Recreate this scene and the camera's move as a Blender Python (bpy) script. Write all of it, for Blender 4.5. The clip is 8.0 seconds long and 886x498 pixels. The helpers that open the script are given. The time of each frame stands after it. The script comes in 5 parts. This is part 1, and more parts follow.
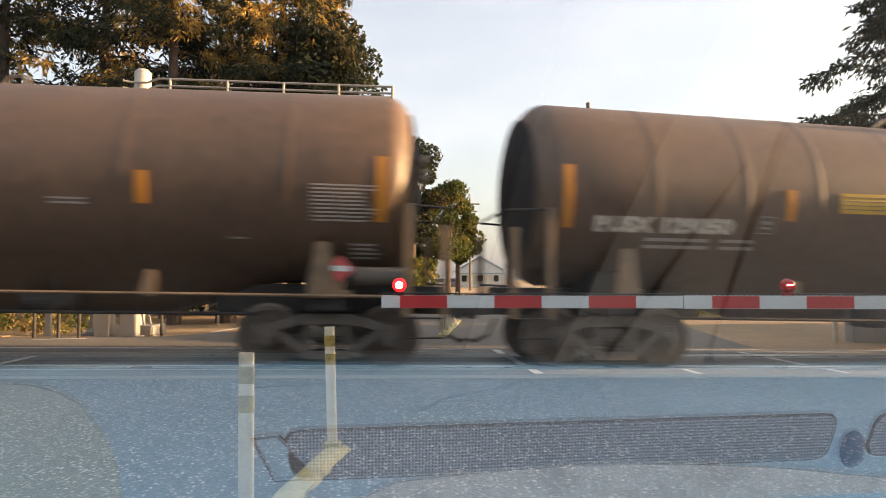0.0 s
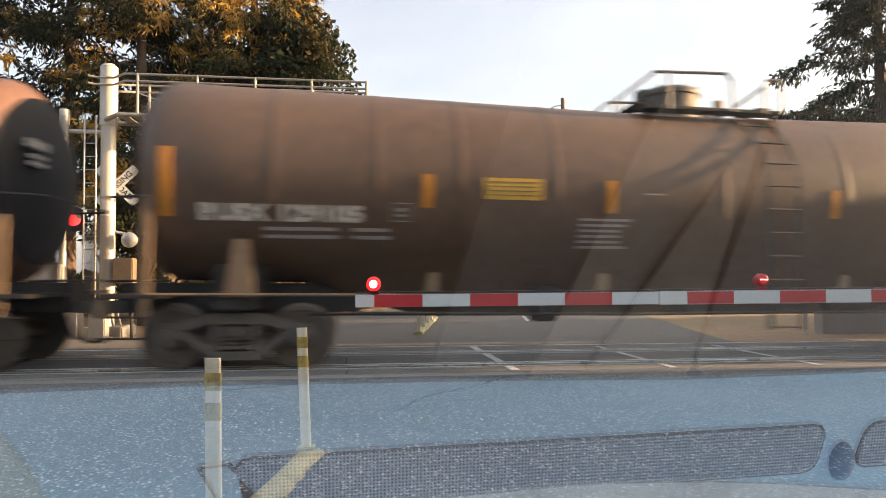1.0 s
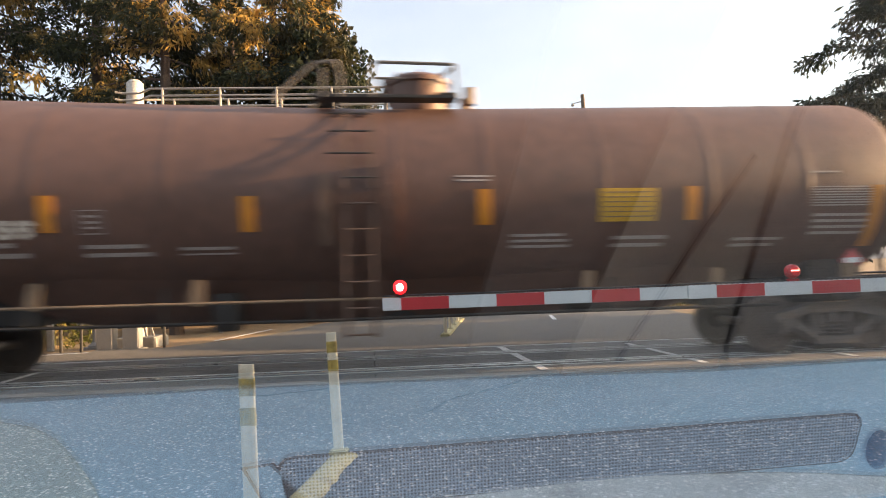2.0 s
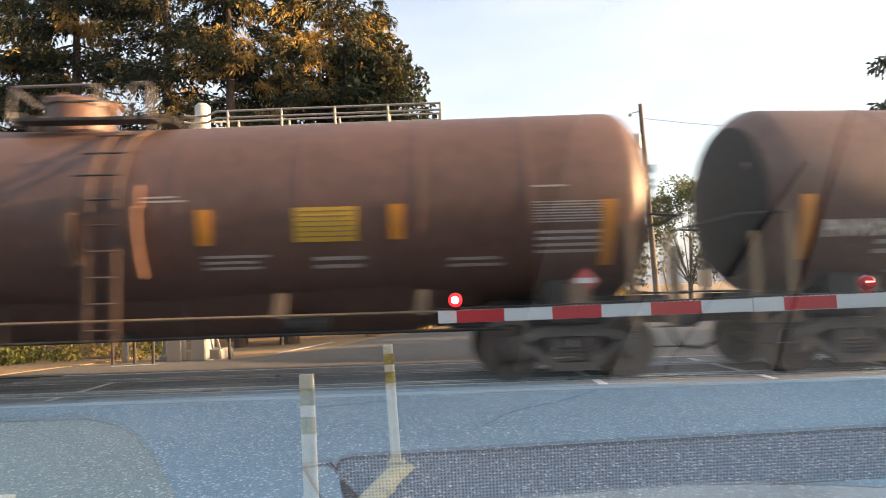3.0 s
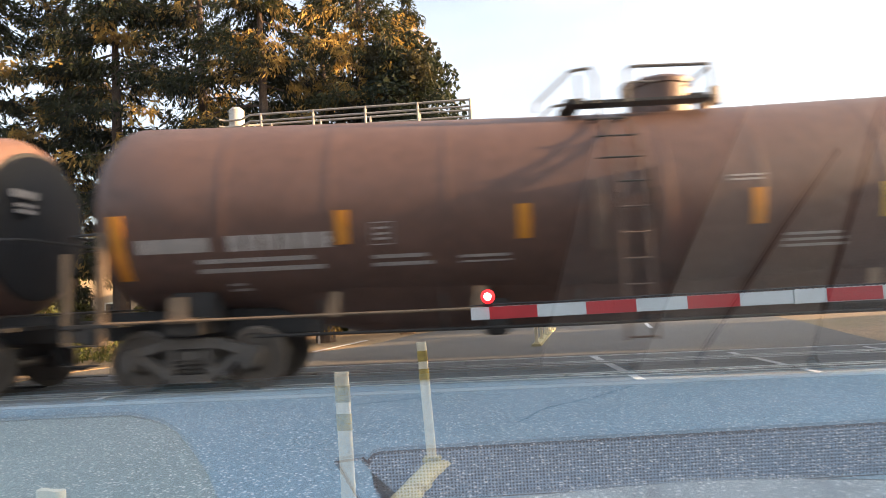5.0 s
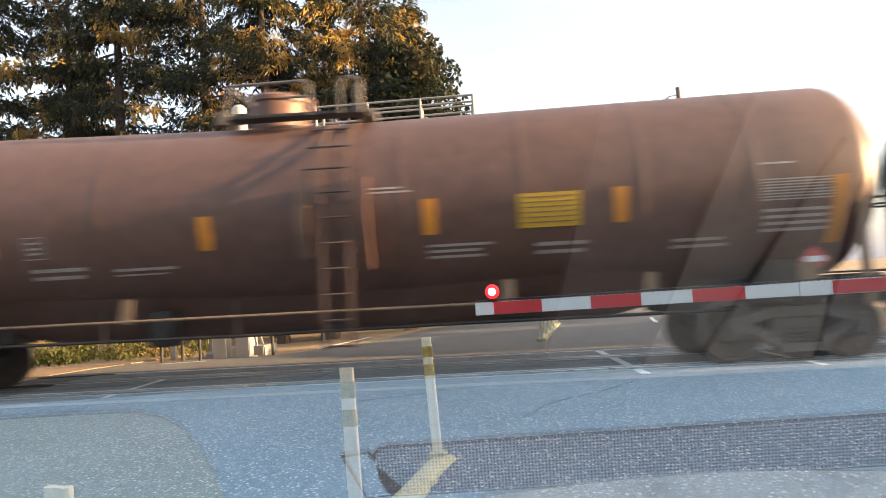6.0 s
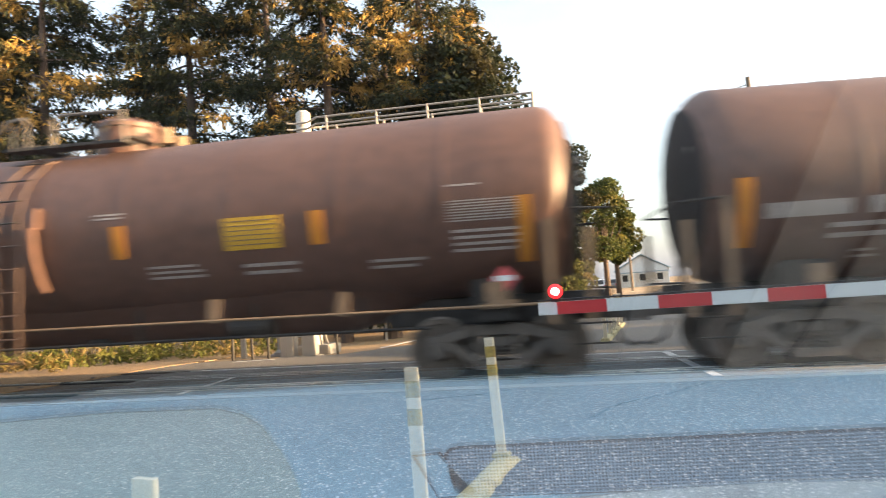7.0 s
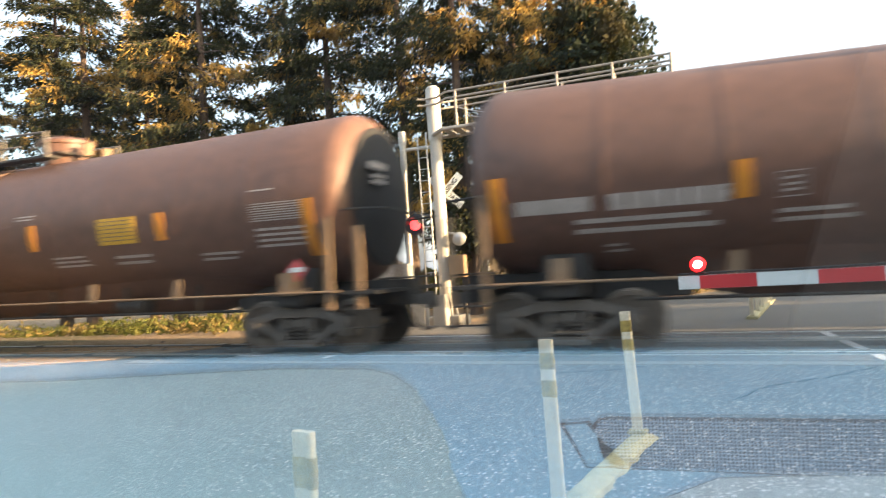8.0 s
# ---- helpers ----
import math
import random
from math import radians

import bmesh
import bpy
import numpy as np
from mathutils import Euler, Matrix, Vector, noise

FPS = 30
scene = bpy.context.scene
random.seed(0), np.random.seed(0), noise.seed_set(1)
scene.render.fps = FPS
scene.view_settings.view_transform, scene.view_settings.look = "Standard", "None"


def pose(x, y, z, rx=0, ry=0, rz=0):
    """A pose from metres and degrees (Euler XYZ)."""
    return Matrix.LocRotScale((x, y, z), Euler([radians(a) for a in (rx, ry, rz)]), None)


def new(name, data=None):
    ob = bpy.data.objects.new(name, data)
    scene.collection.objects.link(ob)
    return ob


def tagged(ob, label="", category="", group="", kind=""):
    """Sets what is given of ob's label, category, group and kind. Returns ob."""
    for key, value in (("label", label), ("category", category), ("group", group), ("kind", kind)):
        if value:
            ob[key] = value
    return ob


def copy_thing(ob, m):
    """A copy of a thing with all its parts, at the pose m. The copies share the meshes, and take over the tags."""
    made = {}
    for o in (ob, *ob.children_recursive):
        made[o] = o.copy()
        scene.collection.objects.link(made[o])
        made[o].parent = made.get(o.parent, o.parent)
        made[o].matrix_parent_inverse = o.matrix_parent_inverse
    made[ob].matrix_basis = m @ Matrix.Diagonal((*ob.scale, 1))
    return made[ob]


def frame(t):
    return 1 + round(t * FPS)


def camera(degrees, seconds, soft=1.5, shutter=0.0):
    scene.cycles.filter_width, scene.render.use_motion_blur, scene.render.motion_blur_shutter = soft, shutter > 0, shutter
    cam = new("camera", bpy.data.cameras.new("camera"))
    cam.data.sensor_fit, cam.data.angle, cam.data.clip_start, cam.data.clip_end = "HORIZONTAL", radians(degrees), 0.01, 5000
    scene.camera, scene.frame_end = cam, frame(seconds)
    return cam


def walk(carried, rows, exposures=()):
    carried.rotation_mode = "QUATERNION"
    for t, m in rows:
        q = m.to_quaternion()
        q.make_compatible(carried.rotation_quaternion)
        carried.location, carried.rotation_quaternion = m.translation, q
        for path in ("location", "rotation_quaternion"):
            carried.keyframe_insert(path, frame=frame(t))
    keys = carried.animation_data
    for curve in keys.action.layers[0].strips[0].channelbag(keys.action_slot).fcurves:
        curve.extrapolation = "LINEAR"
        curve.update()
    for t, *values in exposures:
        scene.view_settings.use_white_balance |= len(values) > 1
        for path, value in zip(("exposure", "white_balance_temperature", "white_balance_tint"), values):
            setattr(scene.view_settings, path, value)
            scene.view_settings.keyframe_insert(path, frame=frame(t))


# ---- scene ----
cam = camera(71.4, 8.0, soft=0.9, shutter=0.42)
PATH = [
    (0, pose(-0.019, -0.016, 1.322, 92.85, 0.15, -6.95)),
    (0.5, pose(-0.012, -0.008, 1.328, 93.13, -0.23, -9.02)),
    (1, pose(0.008, 0.061, 1.343, 92.45, 0.78, -9.08)),
    (2.5, pose(-0.006, 0.021, 1.337, 93.35, 3.46, -4.81)),
    (3, pose(0.006, 0.003, 1.332, 94.20, 2.74, -1.54)),
    (3.5, pose(0.010, -0.005, 1.331, 94.18, 2.37, -0.54)),
    (4, pose(0.012, -0.009, 1.331, 94.51, 2.84, 1.35)),
    (4.5, pose(0.017, -0.009, 1.332, 94.30, 3.45, 1.64)),
    (6, pose(0.017, -0.004, 1.327, 93.75, 4.14, 1.99)),
    (6.5, pose(0.014, -0.007, 1.328, 93.57, 4.54, 3.70)),
    (7, pose(0.003, -0.004, 1.330, 94.14, 4.36, 7.60)),
    (7.5, pose(-0.018, -0.006, 1.329, 94.43, 3.06, 13.67)),
    (8, pose(-0.029, -0.006, 1.322, 92.51, 3.90, 19.44)),
]
walk(cam, PATH, exposures=[(0.0, 2.36, 6750, 11), (1.2, 2.44, 6600, 11), (2.5, 2.48, 6300, 10), (4.5, 2.66, 6300, 10), (6.5, 2.8, 6200, 8), (8.0, 2.97, 6050, 3)])

# ---- light ----
SUN_TO = Vector((0.985, -0.035, 0.135)).normalized()      # towards the low evening sun
sun_data = bpy.data.lights.new("sun", "SUN")
sun_data.energy, sun_data.angle, sun_data.color = 5.0, radians(0.6), (1.0, 0.63, 0.33)
sun = new("sun", sun_data)
sun.rotation_euler = SUN_TO.to_track_quat("Z", "Y").to_euler()

world = bpy.data.worlds.new("evening_sky")
scene.world = world
world.use_nodes = True
wn, wl = world.node_tree.nodes, world.node_tree.links
sky = wn.new("ShaderNodeTexSky")
sky.sky_type, sky.sun_disc = "NISHITA", False
sky.sun_elevation, sky.sun_rotation = math.asin(SUN_TO.z), math.atan2(SUN_TO.x, SUN_TO.y)
sky.air_density, sky.dust_density, sky.ozone_density = 1.0, 4.0, 1.0
coord = wn.new("ShaderNodeTexCoord")
stretch = wn.new("ShaderNodeMapping")
stretch.inputs["Scale"].default_value = (1.2, 1.2, 3.5)
cloud = wn.new("ShaderNodeTexNoise")
cloud.inputs["Scale"].default_value, cloud.inputs["Detail"].default_value = 2.0, 3
ramp = wn.new("ShaderNodeValToRGB")
ramp.color_ramp.elements[0].position, ramp.color_ramp.elements[1].position = 0.30, 0.85
ramp.color_ramp.elements[0].color = (0.22, 0.22, 0.22, 1)
ramp.color_ramp.elements[1].color = (0.55, 0.55, 0.55, 1)
mixc = wn.new("ShaderNodeMixRGB")
mixc.inputs[2].default_value = (3.75, 3.55, 3.75, 1)
wl.new(coord.outputs["Generated"], stretch.inputs[0])
wl.new(stretch.outputs[0], cloud.inputs["Vector"])
wl.new(cloud.outputs["Fac"], ramp.inputs[0])
wl.new(ramp.outputs[0], mixc.inputs[0])
wl.new(sky.outputs[0], mixc.inputs[1])
wl.new(mixc.outputs[0], wn["Background"].inputs["Color"])
wn["Background"].inputs["Strength"].default_value = 0.12

# ---- materials ----
def mat(name, color, rough=0.6, metal=0.0, vary=0.25, scale=3.0, fine=40.0, bump=0.15, dirt=None, dirt_amount=0.0, per_piece=0.0, island=0.0, spec=0.5):
    """A surface with two scales of variation, fine relief and, where given, patches of dirt."""
    m = bpy.data.materials.new(name)
    m.use_nodes = True
    n, l = m.node_tree.nodes, m.node_tree.links
    b = n["Principled BSDF"]
    tc = n.new("ShaderNodeTexCoord")
    big = n.new("ShaderNodeTexNoise")
    big.inputs["Scale"].default_value, big.inputs["Detail"].default_value = scale, 5
    small = n.new("ShaderNodeTexNoise")
    small.inputs["Scale"].default_value, small.inputs["Detail"].default_value = fine, 3
    for t in (big, small):
        l.new(tc.outputs["Object"], t.inputs["Vector"])
    add = n.new("ShaderNodeMath")
    add.operation = "ADD"
    l.new(big.outputs["Fac"], add.inputs[0])
    l.new(small.outputs["Fac"], add.inputs[1])
    rng = n.new("ShaderNodeMapRange")
    rng.inputs["From Min"].default_value, rng.inputs["From Max"].default_value = 0.6, 1.4
    rng.inputs["To Min"].default_value, rng.inputs["To Max"].default_value = 1 - vary, 1 + vary
    l.new(add.outputs[0], rng.inputs["Value"])
    mul = n.new("ShaderNodeVectorMath")
    mul.operation = "SCALE"
    mul.inputs[0].default_value = color
    l.new(rng.outputs[0], mul.inputs["Scale"])
    out = mul.outputs[0]
    if per_piece or island:
        src = n.new("ShaderNodeObjectInfo").outputs["Random"] if per_piece else n.new("ShaderNodeNewGeometry").outputs["Random Per Island"]
        amount = per_piece or island
        pr = n.new("ShaderNodeMapRange")
        pr.inputs["To Min"].default_value, pr.inputs["To Max"].default_value = 1 - amount, 1 + amount
        l.new(src, pr.inputs["Value"])
        pm = n.new("ShaderNodeVectorMath")
        pm.operation = "SCALE"
        l.new(out, pm.inputs[0])
        l.new(pr.outputs[0], pm.inputs["Scale"])
        out = pm.outputs[0]
    if dirt:
        dn = n.new("ShaderNodeTexNoise")
        dn.inputs["Scale"].default_value, dn.inputs["Detail"].default_value, dn.inputs["Roughness"].default_value = scale * 0.7, 8, 0.7
        l.new(tc.outputs["Object"], dn.inputs["Vector"])
        dr = n.new("ShaderNodeMapRange")
        dr.inputs["From Min"].default_value, dr.inputs["From Max"].default_value = 0.62 - dirt_amount * 0.3, 0.72
        dr.inputs["To Max"].default_value = 0.9
        l.new(dn.outputs["Fac"], dr.inputs["Value"])
        mx = n.new("ShaderNodeMixRGB")
        mx.inputs[2].default_value = (*dirt, 1)
        l.new(dr.outputs[0], mx.inputs[0])
        l.new(out, mx.inputs[1])
        out = mx.outputs[0]
    l.new(out, b.inputs["Base Color"])
    rr = n.new("ShaderNodeMapRange")
    rr.inputs["To Min"].default_value, rr.inputs["To Max"].default_value = max(0.03, rough - 0.1), min(1, rough + 0.1)
    l.new(big.outputs["Fac"], rr.inputs["Value"])
    l.new(rr.outputs[0], b.inputs["Roughness"])
    b.inputs["Metallic"].default_value = metal
    b.inputs["Specular IOR Level"].default_value = spec
    if bump:
        bp = n.new("ShaderNodeBump")
        bp.inputs["Strength"].default_value, bp.inputs["Distance"].default_value = bump, 0.02
        l.new(small.outputs["Fac"], bp.inputs["Height"])
        l.new(bp.outputs[0], b.inputs["Normal"])
    return m


def glow(name, color, strength):
    m = bpy.data.materials.new(name)
    m.use_nodes = True
    b = m.node_tree.nodes["Principled BSDF"]
    b.inputs["Base Color"].default_value = (*color, 1)
    b.inputs["Emission Color"].default_value = (*color, 1)
    b.inputs["Emission Strength"].default_value = strength
    return m


M_ASPHALT = mat("asphalt", (0.115, 0.115, 0.12), 0.85, vary=0.75, scale=0.35, fine=85, bump=0.7, dirt=(0.13, 0.125, 0.115), dirt_amount=0.25)
M_ASPHALT_FAR = mat("old_asphalt", (0.15, 0.14, 0.125), 0.9, vary=0.25, scale=0.25, fine=50, bump=0.4, dirt=(0.19, 0.17, 0.14), dirt_amount=0.5)
M_DIRT = mat("dry_ground", (0.36, 0.24, 0.13), 0.95, vary=0.35, scale=0.2, fine=9, bump=0.6, dirt=(0.13, 0.13, 0.05), dirt_amount=0.4)
M_BALLAST = mat("ballast", (0.13, 0.12, 0.11), 0.95, vary=0.4, scale=1, fine=22, bump=0.9, island=0.4)
M_CONCRETE = mat("crossing_concrete", (0.19, 0.19, 0.185), 0.85, vary=0.25, scale=0.8, fine=45, bump=0.25, dirt=(0.14, 0.14, 0.135), dirt_amount=0.35, per_piece=0.12)
M_EDGE = mat("pale_concrete", (0.30, 0.29, 0.27), 0.85, vary=0.2, scale=1.2, fine=45, bump=0.25, dirt=(0.2, 0.2, 0.19), dirt_amount=0.35)
M_STEEL = mat("rail_steel", (0.62, 0.62, 0.61), 0.3, 0.7, vary=0.15, scale=2, fine=60, bump=0.05)
M_ANGLE = mat("worn_steel_angle", (0.74, 0.76, 0.74), 0.4, 0.1, vary=0.3, scale=1.2, fine=30, bump=0.05)
M_RUBBER = mat("flange_rubber", (0.02, 0.02, 0.02), 0.8, vary=0.3)
M_PAINT = mat("road_paint", (0.75, 0.76, 0.76), 0.7, vary=0.15, scale=4, fine=30, bump=0.2, dirt=(0.3, 0.3, 0.3), dirt_amount=0.25)
M_CURB = mat("yellow_curb_paint", (0.52, 0.47, 0.27), 0.85, vary=0.3, scale=9, fine=45, bump=0.5, dirt=(0.12, 0.105, 0.08), dirt_amount=0.22)
M_POST = mat("white_plastic", (0.78, 0.70, 0.53), 0.5, vary=0.12, scale=6, fine=30, bump=0.05, dirt=(0.33, 0.28, 0.20), dirt_amount=0.28)
M_BAND = mat("yellowed_reflective_band", (0.50, 0.37, 0.10), 0.4, vary=0.35, scale=16, fine=50, bump=0.05, dirt=(0.16, 0.11, 0.045), dirt_amount=0.5)
M_WHITE = mat("white_reflective_sheeting", (0.70, 0.76, 0.76), 0.45, vary=0.06, scale=5, fine=60, bump=0.02)
M_RED = mat("red_reflective_sheeting", (0.52, 0.045, 0.05), 0.45, vary=0.08, scale=5, fine=60, bump=0.02)
M_DARKMETAL = mat("dark_metal", (0.03, 0.03, 0.032), 0.5, 0.3, vary=0.3, scale=6)
M_BRIDGE = mat("dull_bridge_aluminium", (0.36, 0.33, 0.29), 0.5, 0.3, vary=0.2, scale=3, fine=30, bump=0.05)
M_GALV = mat("galvanised_steel", (0.50, 0.50, 0.49), 0.45, 0.6, vary=0.15, scale=5, fine=50, bump=0.08)
M_MAST = mat("aluminium_paint", (0.52, 0.49, 0.44), 0.45, 0.2, vary=0.12, scale=3, fine=30, bump=0.05)
M_TANK_A = mat("dusty_black_tank_paint", (0.125, 0.078, 0.048), 0.5, vary=0.3, scale=0.5, fine=5, bump=0.04, dirt=(0.16, 0.10, 0.062), dirt_amount=0.25)
M_TANK_B = mat("rust_dusted_tank_paint", (0.13, 0.070, 0.049), 0.5, vary=0.3, scale=0.45, fine=5, bump=0.04, dirt=(0.165, 0.092, 0.064), dirt_amount=0.3)
M_TAN = mat("dusty_tan_steel", (0.24, 0.165, 0.10), 0.6, vary=0.25, scale=2.5, fine=25, bump=0.1, dirt=(0.10, 0.08, 0.06), dirt_amount=0.3)
M_FRAME = mat("grimy_underframe", (0.030, 0.028, 0.026), 0.65, vary=0.4, scale=2, fine=25, bump=0.2, dirt=(0.09, 0.07, 0.05), dirt_amount=0.35)
M_TRUCK = mat("grimy_truck_steel", (0.12, 0.108, 0.095), 0.7, vary=0.35, scale=3, fine=25, bump=0.25, dirt=(0.12, 0.09, 0.06), dirt_amount=0.35)
M_WHEEL = mat("wheel_steel", (0.17, 0.145, 0.12), 0.5, 0.5, vary=0.3, scale=4, fine=25, bump=0.1)
M_ORANGE = mat("orange_reflector", (0.60, 0.24, 0.02), 0.4, vary=0.12, scale=6, fine=40, bump=0.02, dirt=(0.4, 0.2, 0.05), dirt_amount=0.1)
M_YELLOW = mat("yellow_placard", (0.60, 0.36, 0.03), 0.45, vary=0.1, scale=6, bump=0.02)
M_STENCIL = mat("faded_white_stencil", (0.38, 0.34, 0.31), 0.6, vary=0.25, scale=6, fine=30, bump=0.0)
M_PLACARD_RED = mat("red_hazard_placard", (0.55, 0.10, 0.10), 0.5, vary=0.1, bump=0.0)
M_BARK = mat("bark", (0.10, 0.072, 0.055), 0.95, vary=0.4, scale=2, fine=14, bump=0.8)
M_CUTWOOD = mat("weathered_cut_trunk", (0.34, 0.20, 0.10), 0.9, vary=0.3, scale=3, fine=18, bump=0.6)
M_LAMP_RED = glow("lit_red_lens", (1.0, 0.03, 0.03), 1.6)
M_LAMP_HOT = glow("bright_red_lens", (1.0, 0.006, 0.008), 1.6)
M_CORE = glow("white_hot_core", (1.0, 0.72, 0.62), 6.0)
M_SHIELD = mat("matt_black_shield", (0.012, 0.012, 0.013), 0.75, vary=0.3, scale=2)
M_LENS = mat("red_lens", (0.45, 0.02, 0.03), 0.15, vary=0.05, bump=0.0)
M_LINE = glow("small_red_led", (1.0, 0.2, 0.15), 5.0)
M_WALL_PALE = mat("pale_siding", (0.62, 0.62, 0.60), 0.8, vary=0.1, scale=1.5, fine=20, bump=0.1)
M_WALL_TAN = mat("tan_siding", (0.52, 0.42, 0.30), 0.8, vary=0.15, scale=1.5, fine=20, bump=0.1)
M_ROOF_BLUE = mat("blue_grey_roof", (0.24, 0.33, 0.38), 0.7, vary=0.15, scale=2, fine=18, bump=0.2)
M_ROOF_DARK = mat("dark_shingle_roof", (0.10, 0.09, 0.09), 0.9, vary=0.3, scale=2, fine=18, bump=0.3)
M_PANE = mat("dark_window_glass", (0.03, 0.035, 0.04), 0.1, vary=0.1, bump=0.0)
M_CAR = mat("white_car_paint", (0.72, 0.72, 0.72), 0.25, vary=0.05, bump=0.0)
M_CAR_DARK = mat("grey_car_paint", (0.16, 0.17, 0.18), 0.25, vary=0.05, bump=0.0)
M_BLOCK = mat("grey_block_wall", (0.42, 0.41, 0.40), 0.9, vary=0.15, scale=1.5, fine=25, bump=0.3)
M_POLE = mat("weathered_pole_wood", (0.16, 0.13, 0.10), 0.95, vary=0.35, scale=2, fine=16, bump=0.4)


def foliage(name, a, b, lit_tone):
    m = bpy.data.materials.new(name)
    m.use_nodes = True
    n, l = m.node_tree.nodes, m.node_tree.links
    p = n["Principled BSDF"]
    geo = n.new("ShaderNodeNewGeometry")
    tc = n.new("ShaderNodeTexCoord")
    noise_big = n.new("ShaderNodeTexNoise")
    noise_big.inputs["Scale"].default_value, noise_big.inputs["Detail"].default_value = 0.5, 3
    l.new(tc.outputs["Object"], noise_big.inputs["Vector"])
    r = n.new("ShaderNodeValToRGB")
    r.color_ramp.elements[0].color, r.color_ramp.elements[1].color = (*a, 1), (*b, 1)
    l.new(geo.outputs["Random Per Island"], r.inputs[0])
    # noise patches of a warmer tone: sunlit clumps painted into the leaf colour
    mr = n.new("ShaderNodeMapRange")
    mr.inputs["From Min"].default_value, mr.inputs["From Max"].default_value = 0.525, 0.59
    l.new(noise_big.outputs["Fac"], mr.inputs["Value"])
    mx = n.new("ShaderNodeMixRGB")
    mx.inputs[2].default_value = (*lit_tone, 1)
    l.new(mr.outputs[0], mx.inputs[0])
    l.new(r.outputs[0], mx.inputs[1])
    l.new(mx.outputs[0], p.inputs["Base Color"])
    p.inputs["Roughness"].default_value = 0.65
    p.inputs["Specular IOR Level"].default_value = 0.25
    tr = n.new("ShaderNodeBsdfTranslucent")
    l.new(mx.outputs[0], tr.inputs["Color"])
    ms = n.new("ShaderNodeMixShader")
    ms.inputs[0].default_value = 0.38
    l.new(p.outputs[0], ms.inputs[1])
    l.new(tr.outputs[0], ms.inputs[2])
    l.new(ms.outputs[0], n["Material Output"].inputs["Surface"])
    return m


# the third colour is the sunlit tone painted on in patches
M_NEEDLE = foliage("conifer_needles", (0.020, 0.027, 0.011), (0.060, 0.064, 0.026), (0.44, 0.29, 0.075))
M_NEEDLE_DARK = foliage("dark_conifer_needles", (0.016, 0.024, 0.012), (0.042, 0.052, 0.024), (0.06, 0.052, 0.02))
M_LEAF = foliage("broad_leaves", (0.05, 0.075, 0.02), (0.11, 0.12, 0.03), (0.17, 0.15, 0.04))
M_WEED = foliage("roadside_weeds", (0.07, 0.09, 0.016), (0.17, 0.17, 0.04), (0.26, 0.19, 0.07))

M_LADDER = mat("dusty_brown_ladder_paint", (0.13, 0.08, 0.055), 0.6, vary=0.3, scale=3, fine=25, bump=0.1)
M_RAIL = mat("worn_grey_rail_paint", (0.16, 0.14, 0.12), 0.5, vary=0.25, scale=5)
M_LETTER = mat("white_stencil_letters", (0.60, 0.54, 0.46), 0.6, vary=0.2, scale=6, fine=30, bump=0.0)


def speckle(m, color, scale, size):
    """Bright chips of aggregate in a surface."""
    n, l = m.node_tree.nodes, m.node_tree.links
    b = n["Principled BSDF"]
    src = b.inputs["Base Color"].links[0].from_socket
    tc = n.new("ShaderNodeTexCoord")
    v = n.new("ShaderNodeTexVoronoi")
    v.inputs["Scale"].default_value = scale
    l.new(tc.outputs["Object"], v.inputs["Vector"])
    r = n.new("ShaderNodeMapRange")
    r.inputs["From Min"].default_value, r.inputs["From Max"].default_value = size, size * 0.6
    l.new(v.outputs["Distance"], r.inputs["Value"])
    keep = n.new("ShaderNodeMath")
    keep.operation = "MULTIPLY"
    sep = n.new("ShaderNodeSeparateColor")
    l.new(v.outputs["Color"], sep.inputs[0])
    l.new(sep.outputs[0], keep.inputs[0])
    l.new(r.outputs[0], keep.inputs[1])
    mx = n.new("ShaderNodeMixRGB")
    mx.inputs[2].default_value = (*color, 1)
    l.new(keep.outputs[0], mx.inputs[0])
    l.new(src, mx.inputs[1])
    l.new(mx.outputs[0], b.inputs["Base Color"])


speckle(M_ASPHALT, (0.80, 0.79, 0.76), 26, 0.39)


# ---- mesh helpers ----
def box(bm, x0, x1, y0, y1, z0, z1, bevel=0.0, turn=None):
    r = bmesh.ops.create_cube(bm, size=1.0)
    vs = r["verts"]
    for v in vs:
        v.co = Vector(((x0 + x1) / 2 + v.co.x * (x1 - x0), (y0 + y1) / 2 + v.co.y * (y1 - y0), (z0 + z1) / 2 + v.co.z * (z1 - z0)))
    if bevel:
        es = {e for v in vs for e in v.link_edges}
        got = bmesh.ops.bevel(bm, geom=list(es), offset=bevel, segments=2, affect="EDGES")
        vs = list({v for f in got["faces"] for v in f.verts} | {v for v in vs if v.is_valid})
    if turn:
        bmesh.ops.transform(bm, matrix=turn, verts=vs)
    return vs


def rod(bm, a, b, r, seg=10, r2=None, cap=True):
    a, b = Vector(a), Vector(b)
    d = b - a
    m = Matrix.Translation((a + b) / 2) @ d.to_track_quat("Z", "Y").to_matrix().to_4x4()
    bmesh.ops.create_cone(bm, cap_ends=cap, segments=seg, radius1=r, radius2=r if r2 is None else r2, depth=d.length, matrix=m)


def tube(bm, points, r, seg=8):
    for a, b in zip(points, points[1:]):
        rod(bm, a, b, r, seg)
    for p in points[1:-1]:
        bmesh.ops.create_icosphere(bm, subdivisions=1, radius=r, matrix=Matrix.Translation(p))


